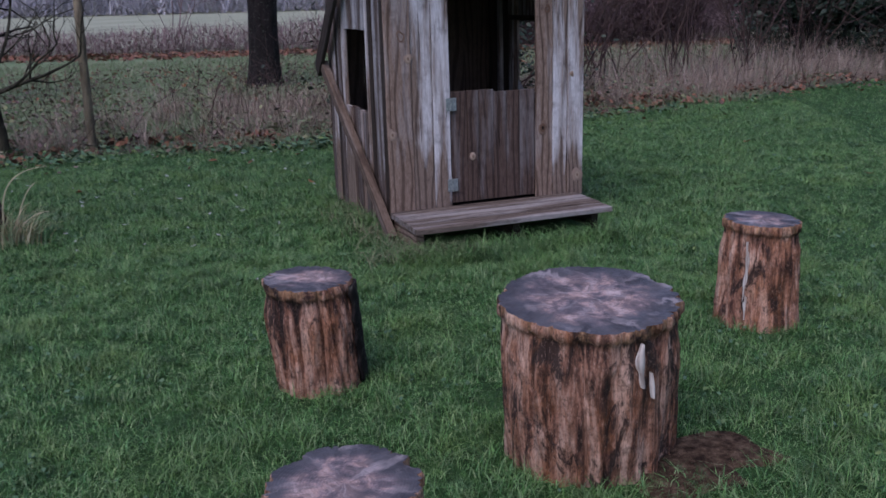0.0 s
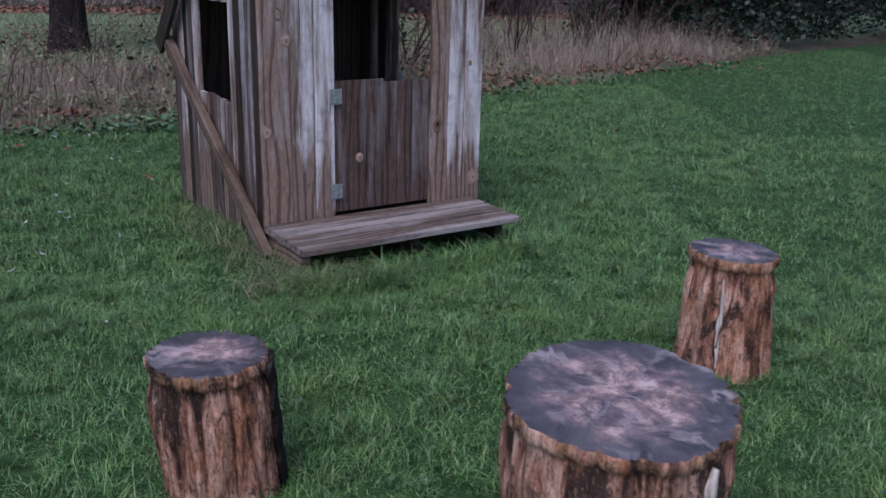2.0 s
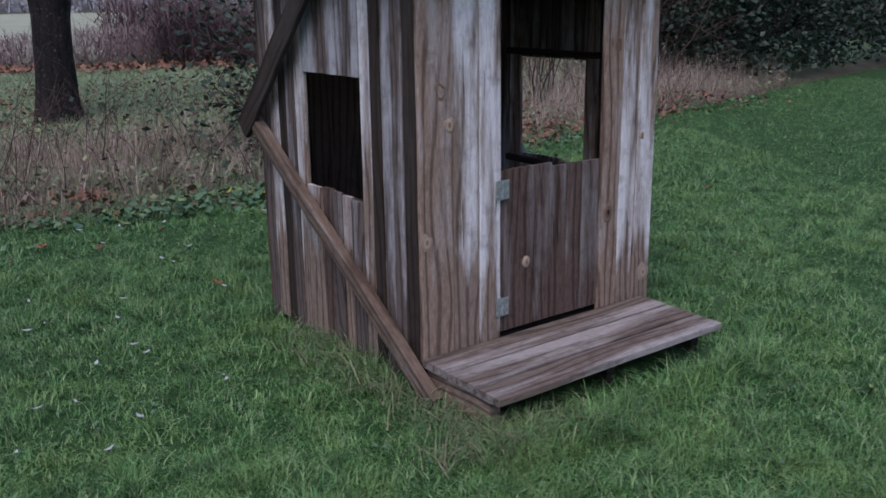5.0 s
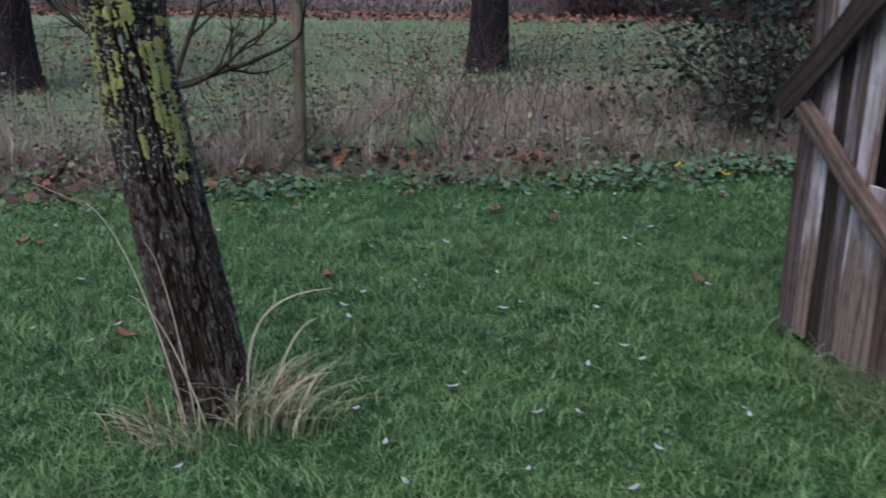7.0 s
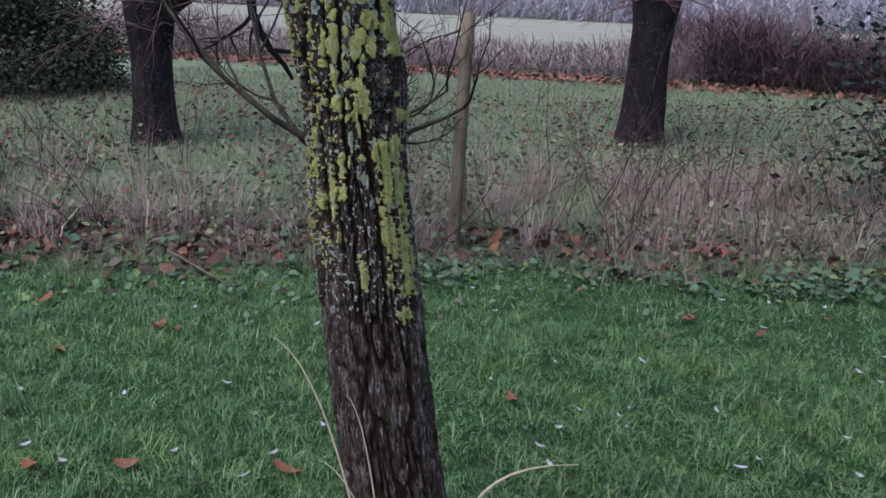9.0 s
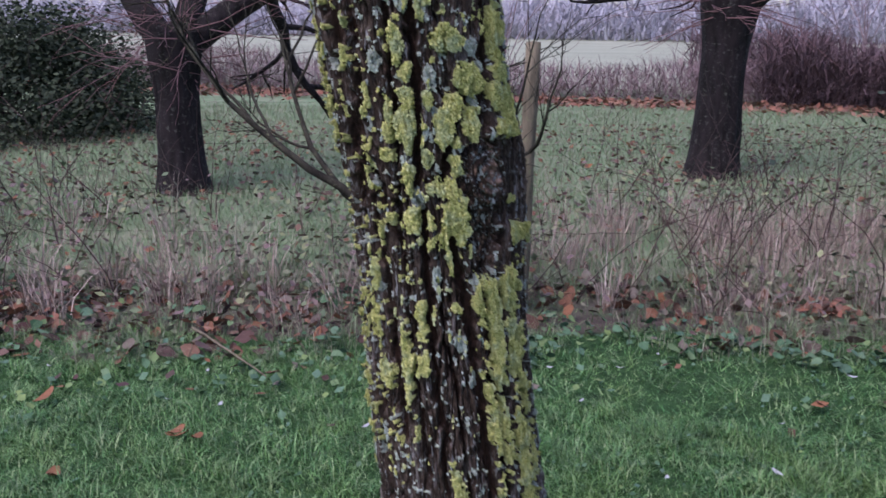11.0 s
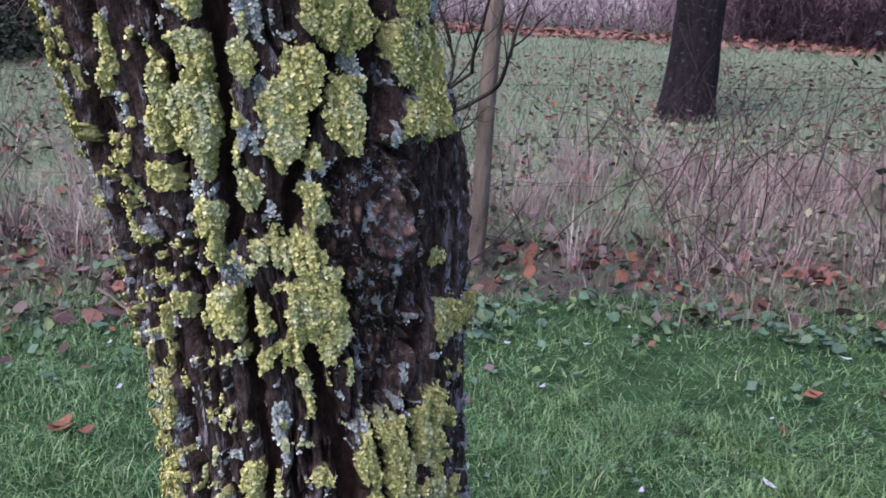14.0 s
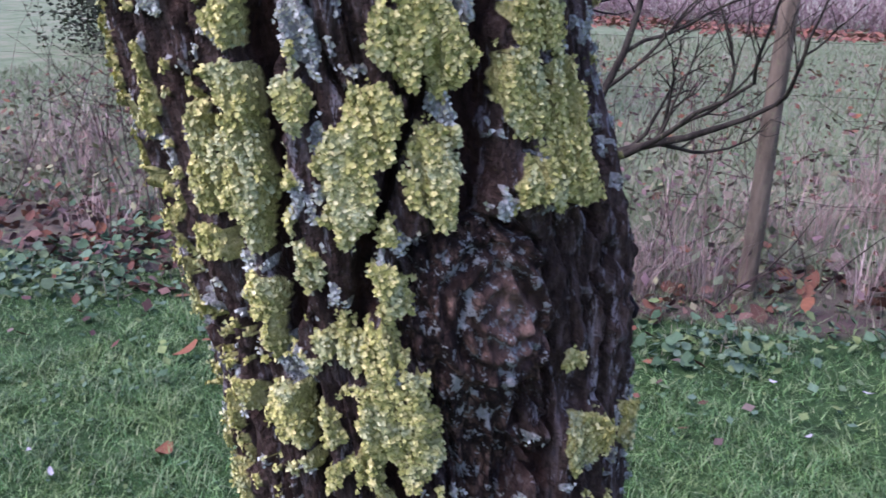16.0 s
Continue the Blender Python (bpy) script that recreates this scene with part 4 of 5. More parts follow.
for fz, ft, fw in FURROWS:
    gap = np.abs((TH - np.radians(np.interp(Z, fz, ft))) * 0.13 + jitter)
    ends = smoothstep(fz[0] - 0.02, fz[0] + 0.02, Z) * smoothstep(fz[-1] + 0.02, fz[-1] - 0.015, Z)
    furrow = np.maximum(furrow, smoothstep(fw * 0.00145, fw * 0.0006, gap) * ends)
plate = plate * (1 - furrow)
chips = cloudy(px / 0.008, py / 0.008, Z / 0.02, 3, 31)
SC_Z = 1.547
sb = Z - SC_Z
sa = (TH - radians(-30) - radians(48) * np.minimum(sb, 0)) * 0.13
half = np.where(sb > 0, 0.046 * np.sqrt(np.clip(1 - (sb / 0.054) ** 2, 0, 1)), 0.046 * np.clip(1 + sb / 0.15, 0, 1) ** 0.75)
edge = half - np.abs(sa) + (cloudy(px / 0.012, py / 0.012, Z / 0.012, 3, 41) - 0.5) * 0.03
scar = smoothstep(-0.004, 0.009, edge) * (half > 0.001)
rimline = np.exp(-((edge - 0.003) / 0.005) ** 2) * (half > 0.001)
# dark bare bark between the scar and the trunk's far side
bare = smoothstep(radians(-30), radians(-20), TH) * smoothstep(1.475, 1.485, Z) * smoothstep(1.602, 1.594, Z)

def patches(rows, warp):
    out = np.full(TH.shape, -9.0)
    for t, z, w, h in rows:
        d = np.sqrt(((TH - radians(t) + 0.10 * (Z - z) + 0.07 * math.exp(-(((z - 1.5) / 0.16) ** 2))) * 130 / w) ** 2 + ((Z - z) * 1000 / h) ** 2)
        out = np.maximum(out, 1.0 - d)
    return out + warp


ragged = (cloudy(px / 0.008, py / 0.008, Z / 0.009, 3, 51) - 0.5) * 1.1 + (cloudy(px / 0.03, py / 0.03, Z / 0.05, 2, 55) - 0.5) * 0.6
yl = smoothstep(0.0, 0.16, np.maximum(patches(UPPER, ragged) + 0.1, patches(MIDDLE, ragged) - 0.02 - 0.3 * smoothstep(radians(-84), radians(-98), TH)))
yl = np.maximum(yl, smoothstep(0.0, 0.2, patches(LOWER, ragged * 1.8) - 0.22))
specks = cloudy(px / 0.006, py / 0.006, Z / 0.013, 3, 61)
left = smoothstep(radians(-72), radians(-100), TH)
reach = smoothstep(0.95, 1.2, Z - 0.25 * smoothstep(radians(-60), radians(-20), TH)) * (0.6 + 0.4 * left)
yl = np.maximum(yl, smoothstep(0.665, 0.70, specks + 0.1 * (reach - 1) + 0.02 * left) * reach * smoothstep(0.3, 0.6, plate) * (1 - bare))
spot = smoothstep(0.3, 0.6, patches(((-2, 1.511, 8, 9), (4, 1.475, 10, 12)), ragged))
keep = 1 - np.clip(scar * 1.4, 0, 1) * smoothstep(-0.002, 0.005, edge)
solid = smoothstep(0.05, 0.3, patches(UPPER + MIDDLE[:1], ragged))
yl = np.maximum(yl * keep * (1 - bare), spot * bare) * np.maximum(smoothstep(0.3, 0.55, plate), solid * smoothstep(0.2, 0.35, plate))
gl = smoothstep(0.0, 0.2, patches(GREYS, ragged * 1.3))
gl = np.maximum(gl, smoothstep(0.64, 0.69, cloudy(px / 0.006, py / 0.006, Z / 0.009, 3, 71)) * smoothstep(0.3, 0.6, plate) * smoothstep(0.7, 1.2, Z) * (1 - 0.6 * bare))
gl = gl * (1 - yl) * (1 - 0.8 * np.clip(scar * 1.4, 0, 1))
knobs = lattice(px / 0.0032, py / 0.0032, Z / 0.0032, 81) * 0.6 + lattice(px / 0.0065, py / 0.0065, Z / 0.0065, 82) * 0.8
fibre = cloudy(px / 0.0045, py / 0.0045, Z / 0.035, 3, 95) - 0.5
lift = 0.004 * crest - 0.018 * (1 - plate) + (0.006 * (chips - 0.5) + 0.007 * fibre) * (0.6 + 0.4 * plate) + yl * (0.0025 + 0.0042 * knobs) + gl * (0.001 + 0.0015 * knobs)
bulge = 0.007 * np.exp(-((sa / 0.05) ** 2 + (sb / 0.05) ** 2))
# the healed branch: callus rolls round a core, and torn fibres below
kr = np.sqrt(((TH - radians(-27)) * 0.13) ** 2 + ((Z - 1.55) * 0.9) ** 2) + (cloudy(px / 0.02, py / 0.02, Z / 0.02, 3, 43) - 0.5) * 0.014
rolls = 0.0028 * np.sin(kr * 2 * np.pi / 0.011) * smoothstep(0.052, 0.03, kr) - 0.006 * np.exp(-((kr / 0.009) ** 2))
inner = 0.008 * (cloudy(px / 0.012, py / 0.012, Z / 0.03, 3, 91) - 0.5) + 0.011 * fibre + 0.009 * (chips - 0.5) + rolls - 0.014 * smoothstep(-0.02, -0.09, sb) - 0.005
lift = lift * (1 - 0.85 * scar) + inner * scar + bulge - 0.008 * rimline
wing = smoothstep(radians(0), radians(12), TH) * smoothstep(radians(60), radians(40), TH)
lift = lift + wing * (0.0055 * np.exp(-(((Z - 1.55) / 0.045) ** 2)) * (0.5 + chips) - 0.007 * smoothstep(1.61, 1.66, Z)) + 0.008 * bare * (chips - 0.5)
lift = lift - 0.006 * bare * (1 - scar) * (1 - wing) + 0.004 * np.exp(-(((Z - 1.612) / 0.01) ** 2)) * smoothstep(radians(-30), radians(-22), TH) * smoothstep(radians(20), radians(5), TH)
small = np.exp(-(((TH - radians(-51)) * 0.13 / 0.016) ** 2 + ((Z - 1.668) / 0.016) ** 2))
lift = lift - 0.006 * small
RR = R0 + lift
AX, AY = axis(Z)
V = np.stack([AX + RR * C, AY + RR * S, Z], -1)
nt = len(th)
i, j = np.meshgrid(np.arange(len(zs) - 1), np.arange(nt), indexing="ij")
k = (j + 1) % nt
F = np.stack([i * nt + j, i * nt + k, (i + 1) * nt + k, (i + 1) * nt + j], -1).reshape(-1, 4)
lichen_tree = tagged(new("tree"), "leaning tree with furrowed bark and yellow lichen", "tree")
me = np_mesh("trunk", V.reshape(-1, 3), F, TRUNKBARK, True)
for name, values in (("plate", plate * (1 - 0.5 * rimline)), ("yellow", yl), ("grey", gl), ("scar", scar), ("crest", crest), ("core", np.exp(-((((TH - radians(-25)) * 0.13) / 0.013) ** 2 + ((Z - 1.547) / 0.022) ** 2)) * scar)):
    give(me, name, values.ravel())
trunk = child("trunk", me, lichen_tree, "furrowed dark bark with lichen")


def lobes(mask, count, size, seed):
    """Small cupped lichen lobes standing on the trunk where the mask is high."""
    r = np.random.default_rng(seed)
    ok = np.argwhere((mask > 0.5) & (Z > 0.85) & (Z < 1.82))
    area = np.where((ok[:, 0] < 220), 3.2, 1.0)
    pick = ok[r.choice(len(ok), min(count, len(ok) * 3), p=area / area.sum())]
    P = V[pick[:, 0], pick[:, 1]] + r.normal(0, 0.0007, (len(pick), 3))
    t = th[pick[:, 1]]
    N = np.stack([np.cos(t), np.sin(t), r.normal(0.1, 0.2, len(t))], 1) + r.normal(0, 0.33, (len(t), 3))
    N /= np.linalg.norm(N, axis=1)[:, None]
    A = np.cross(N, np.array([0.1, 0.2, 1.0]))
    A /= np.linalg.norm(A, axis=1)[:, None]
    B = np.cross(N, A)
    s = r.uniform(0.6, 1.4, len(t)) * size
    ring = [P + N * (s * 0.1)[:, None]]
    for q in range(4):
        a = q / 4 * 2 * np.pi + r.uniform(-0.4, 0.4, len(t))
        w = s * r.uniform(0.7, 1.3, len(t))
        ring.append(P + A * (np.cos(a) * w)[:, None] + B * (np.sin(a) * w)[:, None] + N * (s * r.uniform(0.1, 0.9, len(t)))[:, None])
    W = np.stack(ring, 1).reshape(-1, 3)
    T = (np.arange(len(t))[:, None, None] * 5 + np.array([(0, q + 1, (q + 1) % 4 + 1) for q in range(4)])[None]).reshape(-1, 3)
    return W, T


W, T = lobes(yl, 130000, 0.0012, 5)
tagged(child("lichen", np_mesh("lichen", W, T, LOBES), lichen_tree, "crusty yellow-green leafy lichen"), kind="stuff")
W, T = lobes(gl, 16000, 0.001, 6)
tagged(child("grey_lichen", np_mesh("grey_lichen", W, T, GREYLOBES), lichen_tree, "pale blue-grey lichen"), kind="stuff")

# loose bark at the side of the scar
t = Tubes()
ax_, ay_ = axis(1.515)
a = radians(27)
t.add([(ax_ + math.cos(a) * q, ay_ + math.sin(a) * q, z) for q, z in ((0.1, 1.532), (0.113, 1.531), (0.121, 1.523), (0.127, 1.525), (0.131, 1.516), (0.133, 1.512))], (0.009, 0.005, 0.0065, 0.0035, 0.005, 0.001), 8)
child("bark_flake", t.mesh("bark_flake", OLDBARK), lichen_tree, "torn dark flake of bark")
# limbs above
t = Tubes()
ax_, ay_ = axis(3.15)
for h in ((-0.3, 0.2, 1), (0.5, 0.3, 0.9), (0.1, -0.5, 0.8), (-0.6, -0.4, 0.9)):
    branching(t, (ax_, ay_, 3.1), h, 2.2, 0.06, 2, 0.6, 0.05)
child("crown", t.mesh("crown", OLDBARK), lichen_tree, "bare winter branches")

# dry grass round its foot
n = 420
k = 270
P = np.stack([np.concatenate([rng.normal(-3.62, 0.1, k), rng.normal(-3.87, 0.1, n - k)]), np.concatenate([rng.normal(5.51, 0.06, k), rng.normal(5.31, 0.05, n - k)]), np.zeros(n)], 1)
D = P - np.array([-3.74, 5.5, 0]) + rng.normal(0, 0.16, (n, 3)) * np.array([1, 1, 0])
D /= np.linalg.norm(D, axis=1)[:, None]
high = np.concatenate([rng.uniform(0.14, 0.36, k), rng.uniform(0.08, 0.2, n - k)])
W, T = strip(P, D, high, rng.uniform(0.007, 0.015, n), rng.uniform(0.25, 1.15, n), 5)
tagged(new("grass_tuft", np_mesh("grass_tuft", W, T, TUFT)), "tuft of bleached long grass at the tree's foot", "grass", kind="stuff")
for x, y, dx, dy, high, reach, w, curl in ((-3.82, 5.34, -0.95, -0.3, 0.9, 0.3, 0.0036, 1.25), (-3.8, 5.37, -0.95, -0.3, 0.74, 0.13, 0.003, 1.2), (-3.76, 5.38, -0.95, -0.3, 0.55, 0.24, 0.0032, 1.1), (-3.68, 5.54, 0.95, 0.3, 0.52, 0.33, 0.0065, 3.0), (-3.6, 5.52, 0.95, 0.3, 0.42, 0.2, 0.0055, 1.2), (-3.62, 5.5, 0.95, 0.3, 0.28, 0.16, 0.0045, 1.1), (-3.58, 5.5, 0.95, 0.3, 0.22, 0.24, 0.005, 1.6)):
    f = np.linspace(0, 1, 14)
    t = Tubes()
    t.add(np.stack([x + dx * reach * f**curl, y + dy * reach * f**curl, high * np.sin(f * 1.5)], 1), w * (1 - 0.85 * f**2), 5)
    tagged(new("grass_stalk", t.mesh("grass_stalk", DRYSTALK)), "single long dry grass stalk by the tree", "grass", "dry stalks by the tree")

# ---- trees and posts behind the lawn ----
def old_tree(x, y, r, fork, lean, seed, label, limbs):
    g = float(ground_height(np.array(x), np.array(y)))
    thing = tagged(new("tree"), label, "tree")
    thing.matrix_basis = pose(x, y, g)
    nt, zz = 56, np.linspace(-0.15, fork, 60)
    a = np.linspace(0, 2 * np.pi, nt, endpoint=False)
    A, Q = np.meshgrid(a, zz)
    rr = r * (1 + 0.35 * np.exp(-np.maximum(Q, 0) / 0.22) + 0.35 * smoothstep(fork - 0.6, fork, Q) - 0.05 * Q)
    rr = rr + r * 0.35 * (cloudy(np.cos(A) * 2.5, np.sin(A) * 2.5, Q * 1.1, 4, seed) - 0.5)
    W = np.stack([lean[0] * Q + rr * np.cos(A), lean[1] * Q + rr * np.sin(A), Q], -1).reshape(-1, 3)
    i, j = np.meshgrid(np.arange(59), np.arange(nt), indexing="ij")
    k = (j + 1) % nt
    child("trunk", np_mesh("trunk", W, np.stack([i * nt + j, i * nt + k, (i + 1) * nt + k, (i + 1) * nt + j], -1).reshape(-1, 4), OLDBARK, True), thing, "thick dark bark")
    t = Tubes()
    for h in limbs:
        branching(t, (lean[0] * fork, lean[1] * fork, fork - 0.2), h, 2.4, r * 0.74, 3, 0.55, 0.03, 0.14, 4, 8)
    child("crown", t.mesh("crown", OLDBARK), thing, "bare winter branches")
    return thing


near_old = old_tree(-4.58, 13.75, 0.225, 1.8, (0.035, 0.0), 3, "thick old fruit tree with a dark trunk", ((0.8, 0.1, 0.8), (-0.5, 0.3, 1.0), (0.1, 0.5, 1)))
left_old = old_tree(-8.77, 10.78, 0.19, 1.4, (-0.02, 0.0), 8, "old forked fruit tree with dark bark", ((0.75, 0.55, 0.62), (-0.5, -0.4, 0.75), (0.1, 0.5, 1)))
t = Tubes()
for k in range(60):
    h = np.array([rng.normal(0, 0.8), rng.normal(0, 0.8), rng.uniform(-0.3, 0.6)])
    branching(t, (rng.normal(0, 0.15), rng.normal(0, 0.15), rng.uniform(1.1, 1.6)), h, rng.uniform(0.5, 1.1), 0.006, 1, 0.35, -0.02, 0.18, 3, 4)
tagged(child("brushwood", t.mesh("brushwood", REDTWIG), left_old, "tangle of thin reddish shoots"), kind="stuff")
t = Tubes()
for k in range(26):
    h = np.array([rng.normal(0.4, 0.8), rng.normal(-0.3, 0.6), rng.uniform(-0.3, 0.3)])
    branching(t, (rng.normal(0, 0.12), rng.normal(-0.1, 0.1), rng.uniform(1.5, 1.9)), h, rng.uniform(0.5, 1.3), 0.006, 1, 0.35, -0.03, 0.15, 3, 4)
tagged(child("brushwood", t.mesh("brushwood", REDTWIG), near_old, "thin reddish shoots"), kind="stuff")

# leaning fence post with wires
post = tagged(new("fence_post"), "weathered round wooden fence post among dry weeds", "post")
post.matrix_basis = pose(-5.15, 9.45, 0.05, 0, 1.5, 0)
t = Tubes()
t.add([(0.0, 0, -0.2), (0.004, 0, 0.4), (-0.003, 0, 0.9), (0.002, 0, 1.3), (0, 0, 1.6), (0, 0, 1.605)], (0.05, 0.048, 0.047, 0.046, 0.045, 0.005), 14)
child("shaft", t.mesh("shaft", POSTBARK), post)

g = tagged(new("wire_fence"), "thin rusty fence wires strung through the weeds", "fence")
for h in (0.45, 0.72, 1.0, 1.25):
    f = np.linspace(0, 1, 25)[:, None]
    t = Tubes()
    left = (1 - f) * np.array([-5.2, 9.45, h + 0.05]) + f * np.array([-12.5, 6.6, h + 0.1])
    t.add(left - np.array([0, 0, 0.05]) * np.sin(f * np.pi), np.full(25, 0.0008), 4)
    right = (1 - f) * np.array([-5.1, 9.45, h + 0.05]) + f * np.array([-1.6, 11.4, h + 0.15])
    t.add(right - np.array([0, 0, 0.04]) * np.sin(f * np.pi), np.full(25, 0.0008), 4)
    child("wire", t.mesh("wire", OLDBARK), g)

# low branching tree by the post
g = tagged(new("tree"), "small crooked fruit tree with bare mossy branches", "tree")
g.matrix_basis = pose(-5.8, 8.95, 0.1)
t = Tubes()
stem = wander((-0.08, 0, -0.15), (0.12, 0, 1), 0.85, 8, 0.08)
t.add(stem, np.linspace(0.06, 0.05, 9), 10)
child("trunk", t.mesh("trunk", SMALLBARK), g, "short crooked trunk")
t = Tubes()
for h, ln, r in (((1.0, 0.35, 0.3), 1.0, 0.035), ((-0.8, -0.2, 0.7), 1.5, 0.035), ((0.4, 0.3, 1.0), 1.4, 0.03), ((-0.3, 0.2, 1.0), 1.5, 0.03), ((0.9, 0.1, 0.1), 1.1, 0.025), ((-0.9, 0.1, 0.25), 1.3, 0.028)):
    branching(t, stem[-2], h, ln, r * 0.8, 3, 0.5, 0.09, 0.13, 4, 7)
child("crown", t.mesh("crown", SMALLBARK), g, "crooked bare branches")

# ---- the weedy bank ----
def along(n, a, b, x0=-11.5, x1=7.5, thin=None):
    """n places between a and b metres past the lawn's edge."""
    x = rng.uniform(x0, x1, n)
    y = lawn_edge(x) + rng.uniform(a, b, n)
    if thin is not None:
        ok = cloudy(x * 0.9, y * 0.9, 0 * x, 2, thin) > rng.uniform(0.3, 0.65, n)
        x, y = x[ok], y[ok]
    return np.stack([x, y, ground_height(x, y) - 0.005], 1)


def tufts(centres, each, spread, low, high, wide, lean):
    """Blades that fan out from tuft centres."""
    k = np.repeat(np.arange(len(centres)), each)
    n = len(k)
    off = rng.normal(0, spread, (n, 3)) * np.array([1, 1, 0])
    D = off + rng.normal(0, spread * 0.6, (n, 3)) * np.array([1, 1, 0])
    D /= np.linalg.norm(D, axis=1)[:, None] + 1e-9
    size = rng.uniform(0.6, 1.25, len(centres))[k]
    return strip(centres[k] + off, D, rng.uniform(low, high, n) * size, rng.uniform(0.5, 1.2, n) * wide, rng.uniform(0.1, lean, n), 3)


P = along(1700, 0.6, 2.6, thin=5)
P = P[rng.uniform(0, 1, len(P)) < np.interp(P[:, 0], (-5.8, -4.6), (0.3, 1.0))]
W, T = tufts(P, 40, 0.06, 0.12, 0.48, 0.008, 0.9)
tagged(new("dry_weeds", np_mesh("dry_weeds", W, T, STRAW)), "band of dry pinkish straw weeds along the lawn", "weeds", kind="stuff")
W, T = tufts(along(420, 0.5, 4.5, thin=6), 22, 0.06, 0.08, 0.3, 0.009, 1.4)
W2, T2 = tufts(along(2400, -0.2, 1.5, -9.5, 3.0, thin=7), 14, 0.06, 0.06, 0.2, 0.006, 1.3)
T = np.concatenate([T, T2 + len(W)])
W = np.concatenate([W, W2])
tagged(new("green_tufts", np_mesh("green_tufts", W, T, ROUGHGRASS)), "tufts of dull green grass among the weeds", "grass", kind="stuff")
P = along(3200, 0.9, 3.4, x0=0.4, x1=7.5)
n = len(P)
W, T = strip(P, flat_dirs(n), rng.uniform(0.35, 0.85, n), rng.uniform(0.005, 0.012, n), rng.uniform(0.1, 0.7, n), 3)
tagged(new("tall_dry_grass", np_mesh("tall_dry_grass", W, T, STRAW)), "tall dry pinkish grass before the hedge", "weeds", kind="stuff")

t = Tubes()
for k, p in enumerate(along(620, 0.4, 3.6, thin=8)):
    branching(t, p, (rng.normal(0, 0.4), rng.normal(0, 0.4), 1), rng.uniform(0.35, 1.05), rng.uniform(0.003, 0.006), 1, 0.5, 0.0, 0.14, 3, 4)
tagged(new("bramble_stems", t.mesh("bramble_stems", TWIG)), "thin bare bramble and weed stems on the bank", "brambles", kind="stuff")
P = along(13000, 0.4, 3.2, thin=9)
P[:, 2] += rng.uniform(0.02, 0.42, len(P)) * rng.uniform(0.2, 1, len(P))
W, T = leaves(P, rng.uniform(0.02, 0.05, len(P)), 0.8)
tagged(new("bramble_leaves", np_mesh("bramble_leaves", W, T, BRAMBLE)), "dull green and purple bramble leaves", "brambles", kind="stuff")
P = along(12500, -0.35, 1.4, -9.5, 1.5, thin=12)
P = P[cloudy(P[:, 0] * 2.2, P[:, 1] * 2.2, 0 * P[:, 0], 2, 18) > rng.uniform(0.36, 0.64, len(P))]
P[:, 2] += rng.uniform(0.015, 0.1, len(P))
W, T = round_leaves(P, 0.022 + 0.05 * rng.uniform(0, 1, len(P)) ** 1.5, 0.5, 1.05)
tagged(new("ground_ivy", np_mesh("ground_ivy", W, T, IVY)), "low green ground ivy along the lawn's edge", "ground ivy", kind="stuff")
P = np.concatenate([along(3400, -0.1, 1.4, -9.5, 1.5, thin=14), along(900, 0.3, 1.2, -10.0, -4.6, thin=15)])
P[:, 2] += rng.uniform(0.01, 0.08, len(P))
W, T = round_leaves(P, 0.025 + 0.055 * rng.uniform(0, 1, len(P)) ** 1.6, 0.9, 1.5)
tagged(new("leaf_litter", np_mesh("leaf_litter", W, T, LITTER)), "brown fallen leaves lying on the bank", "leaves", kind="stuff")
P = along(7000, 0.9, 10.0, -13.0, 5.0)
P[:, 2] += rng.uniform(0.02, 0.09, len(P))
W, T = leaves(P, rng.uniform(0.025, 0.06, len(P)), 0.6)
tagged(new("field_leaves", np_mesh("field_leaves", W, T, LITTER)), "purple brown leaves strewn over the rough field", "leaves", kind="stuff")

# drifts of rust-red leaves: a heap on the bank, along the hedge, and the far strip
parts = []
for cx, cy, sx, sy, n in ((-3.36, 10.1, 0.14, 0.1, 90), (0.9, 13.4, 0.5, 0.3, 500), (2.4, 14.7, 0.7, 0.35, 420), (3.9, 16.1, 0.7, 0.35, 200), (-7.3, 8.4, 0.7, 0.25, 60), (-6.3, 8.75, 0.4, 0.2, 40)):
    x, y = rng.normal(cx, sx, n), rng.normal(cy, sy, n)
    parts.append(np.stack([x, y, ground_height(x, y) + rng.uniform(0.01, 0.12, n)], 1))
P = np.concatenate(parts)
W, T = leaves(P, rng.uniform(0.03, 0.06, len(P)), 0.8)
tagged(new("leaf_drift", np_mesh("leaf_drift", W, T, RUST)), "drifts of rust-red fallen leaves", "leaves", kind="stuff")
n = 6000
x = rng.uniform(-26, 6, n)
y = 22.5 + 0.1 * x + rng.normal(0, 0.55, n)
W, T = leaves(np.stack([x, y, ground_height(x, y) + rng.uniform(0.02, 0.1, n)], 1), rng.uniform(0.05, 0.11, n), 0.6)
tagged(new("far_leaf_drift", np_mesh("far_leaf_drift", W, T, RUST)), "long strip of rust-red leaves across the field", "leaves", kind="stuff")

# the rough field
n = 150000
x = rng.uniform(-14, 6, n)
y = lawn_edge(x) + 1.2 + 12.0 * rng.uniform(0, 1, n) ** 1.5
P = np.stack([x, y, ground_height(x, y)], 1)
W, T = strip(P, flat_dirs(n), rng.uniform(0.05, 0.16, n), rng.uniform(0.006, 0.014, n), rng.uniform(0.2, 1.0, n), 1)
tagged(new("field_grass", np_mesh("field_grass", W, T, ROUGHGRASS)), "rough pale green field grass", "grass", kind="stuff")

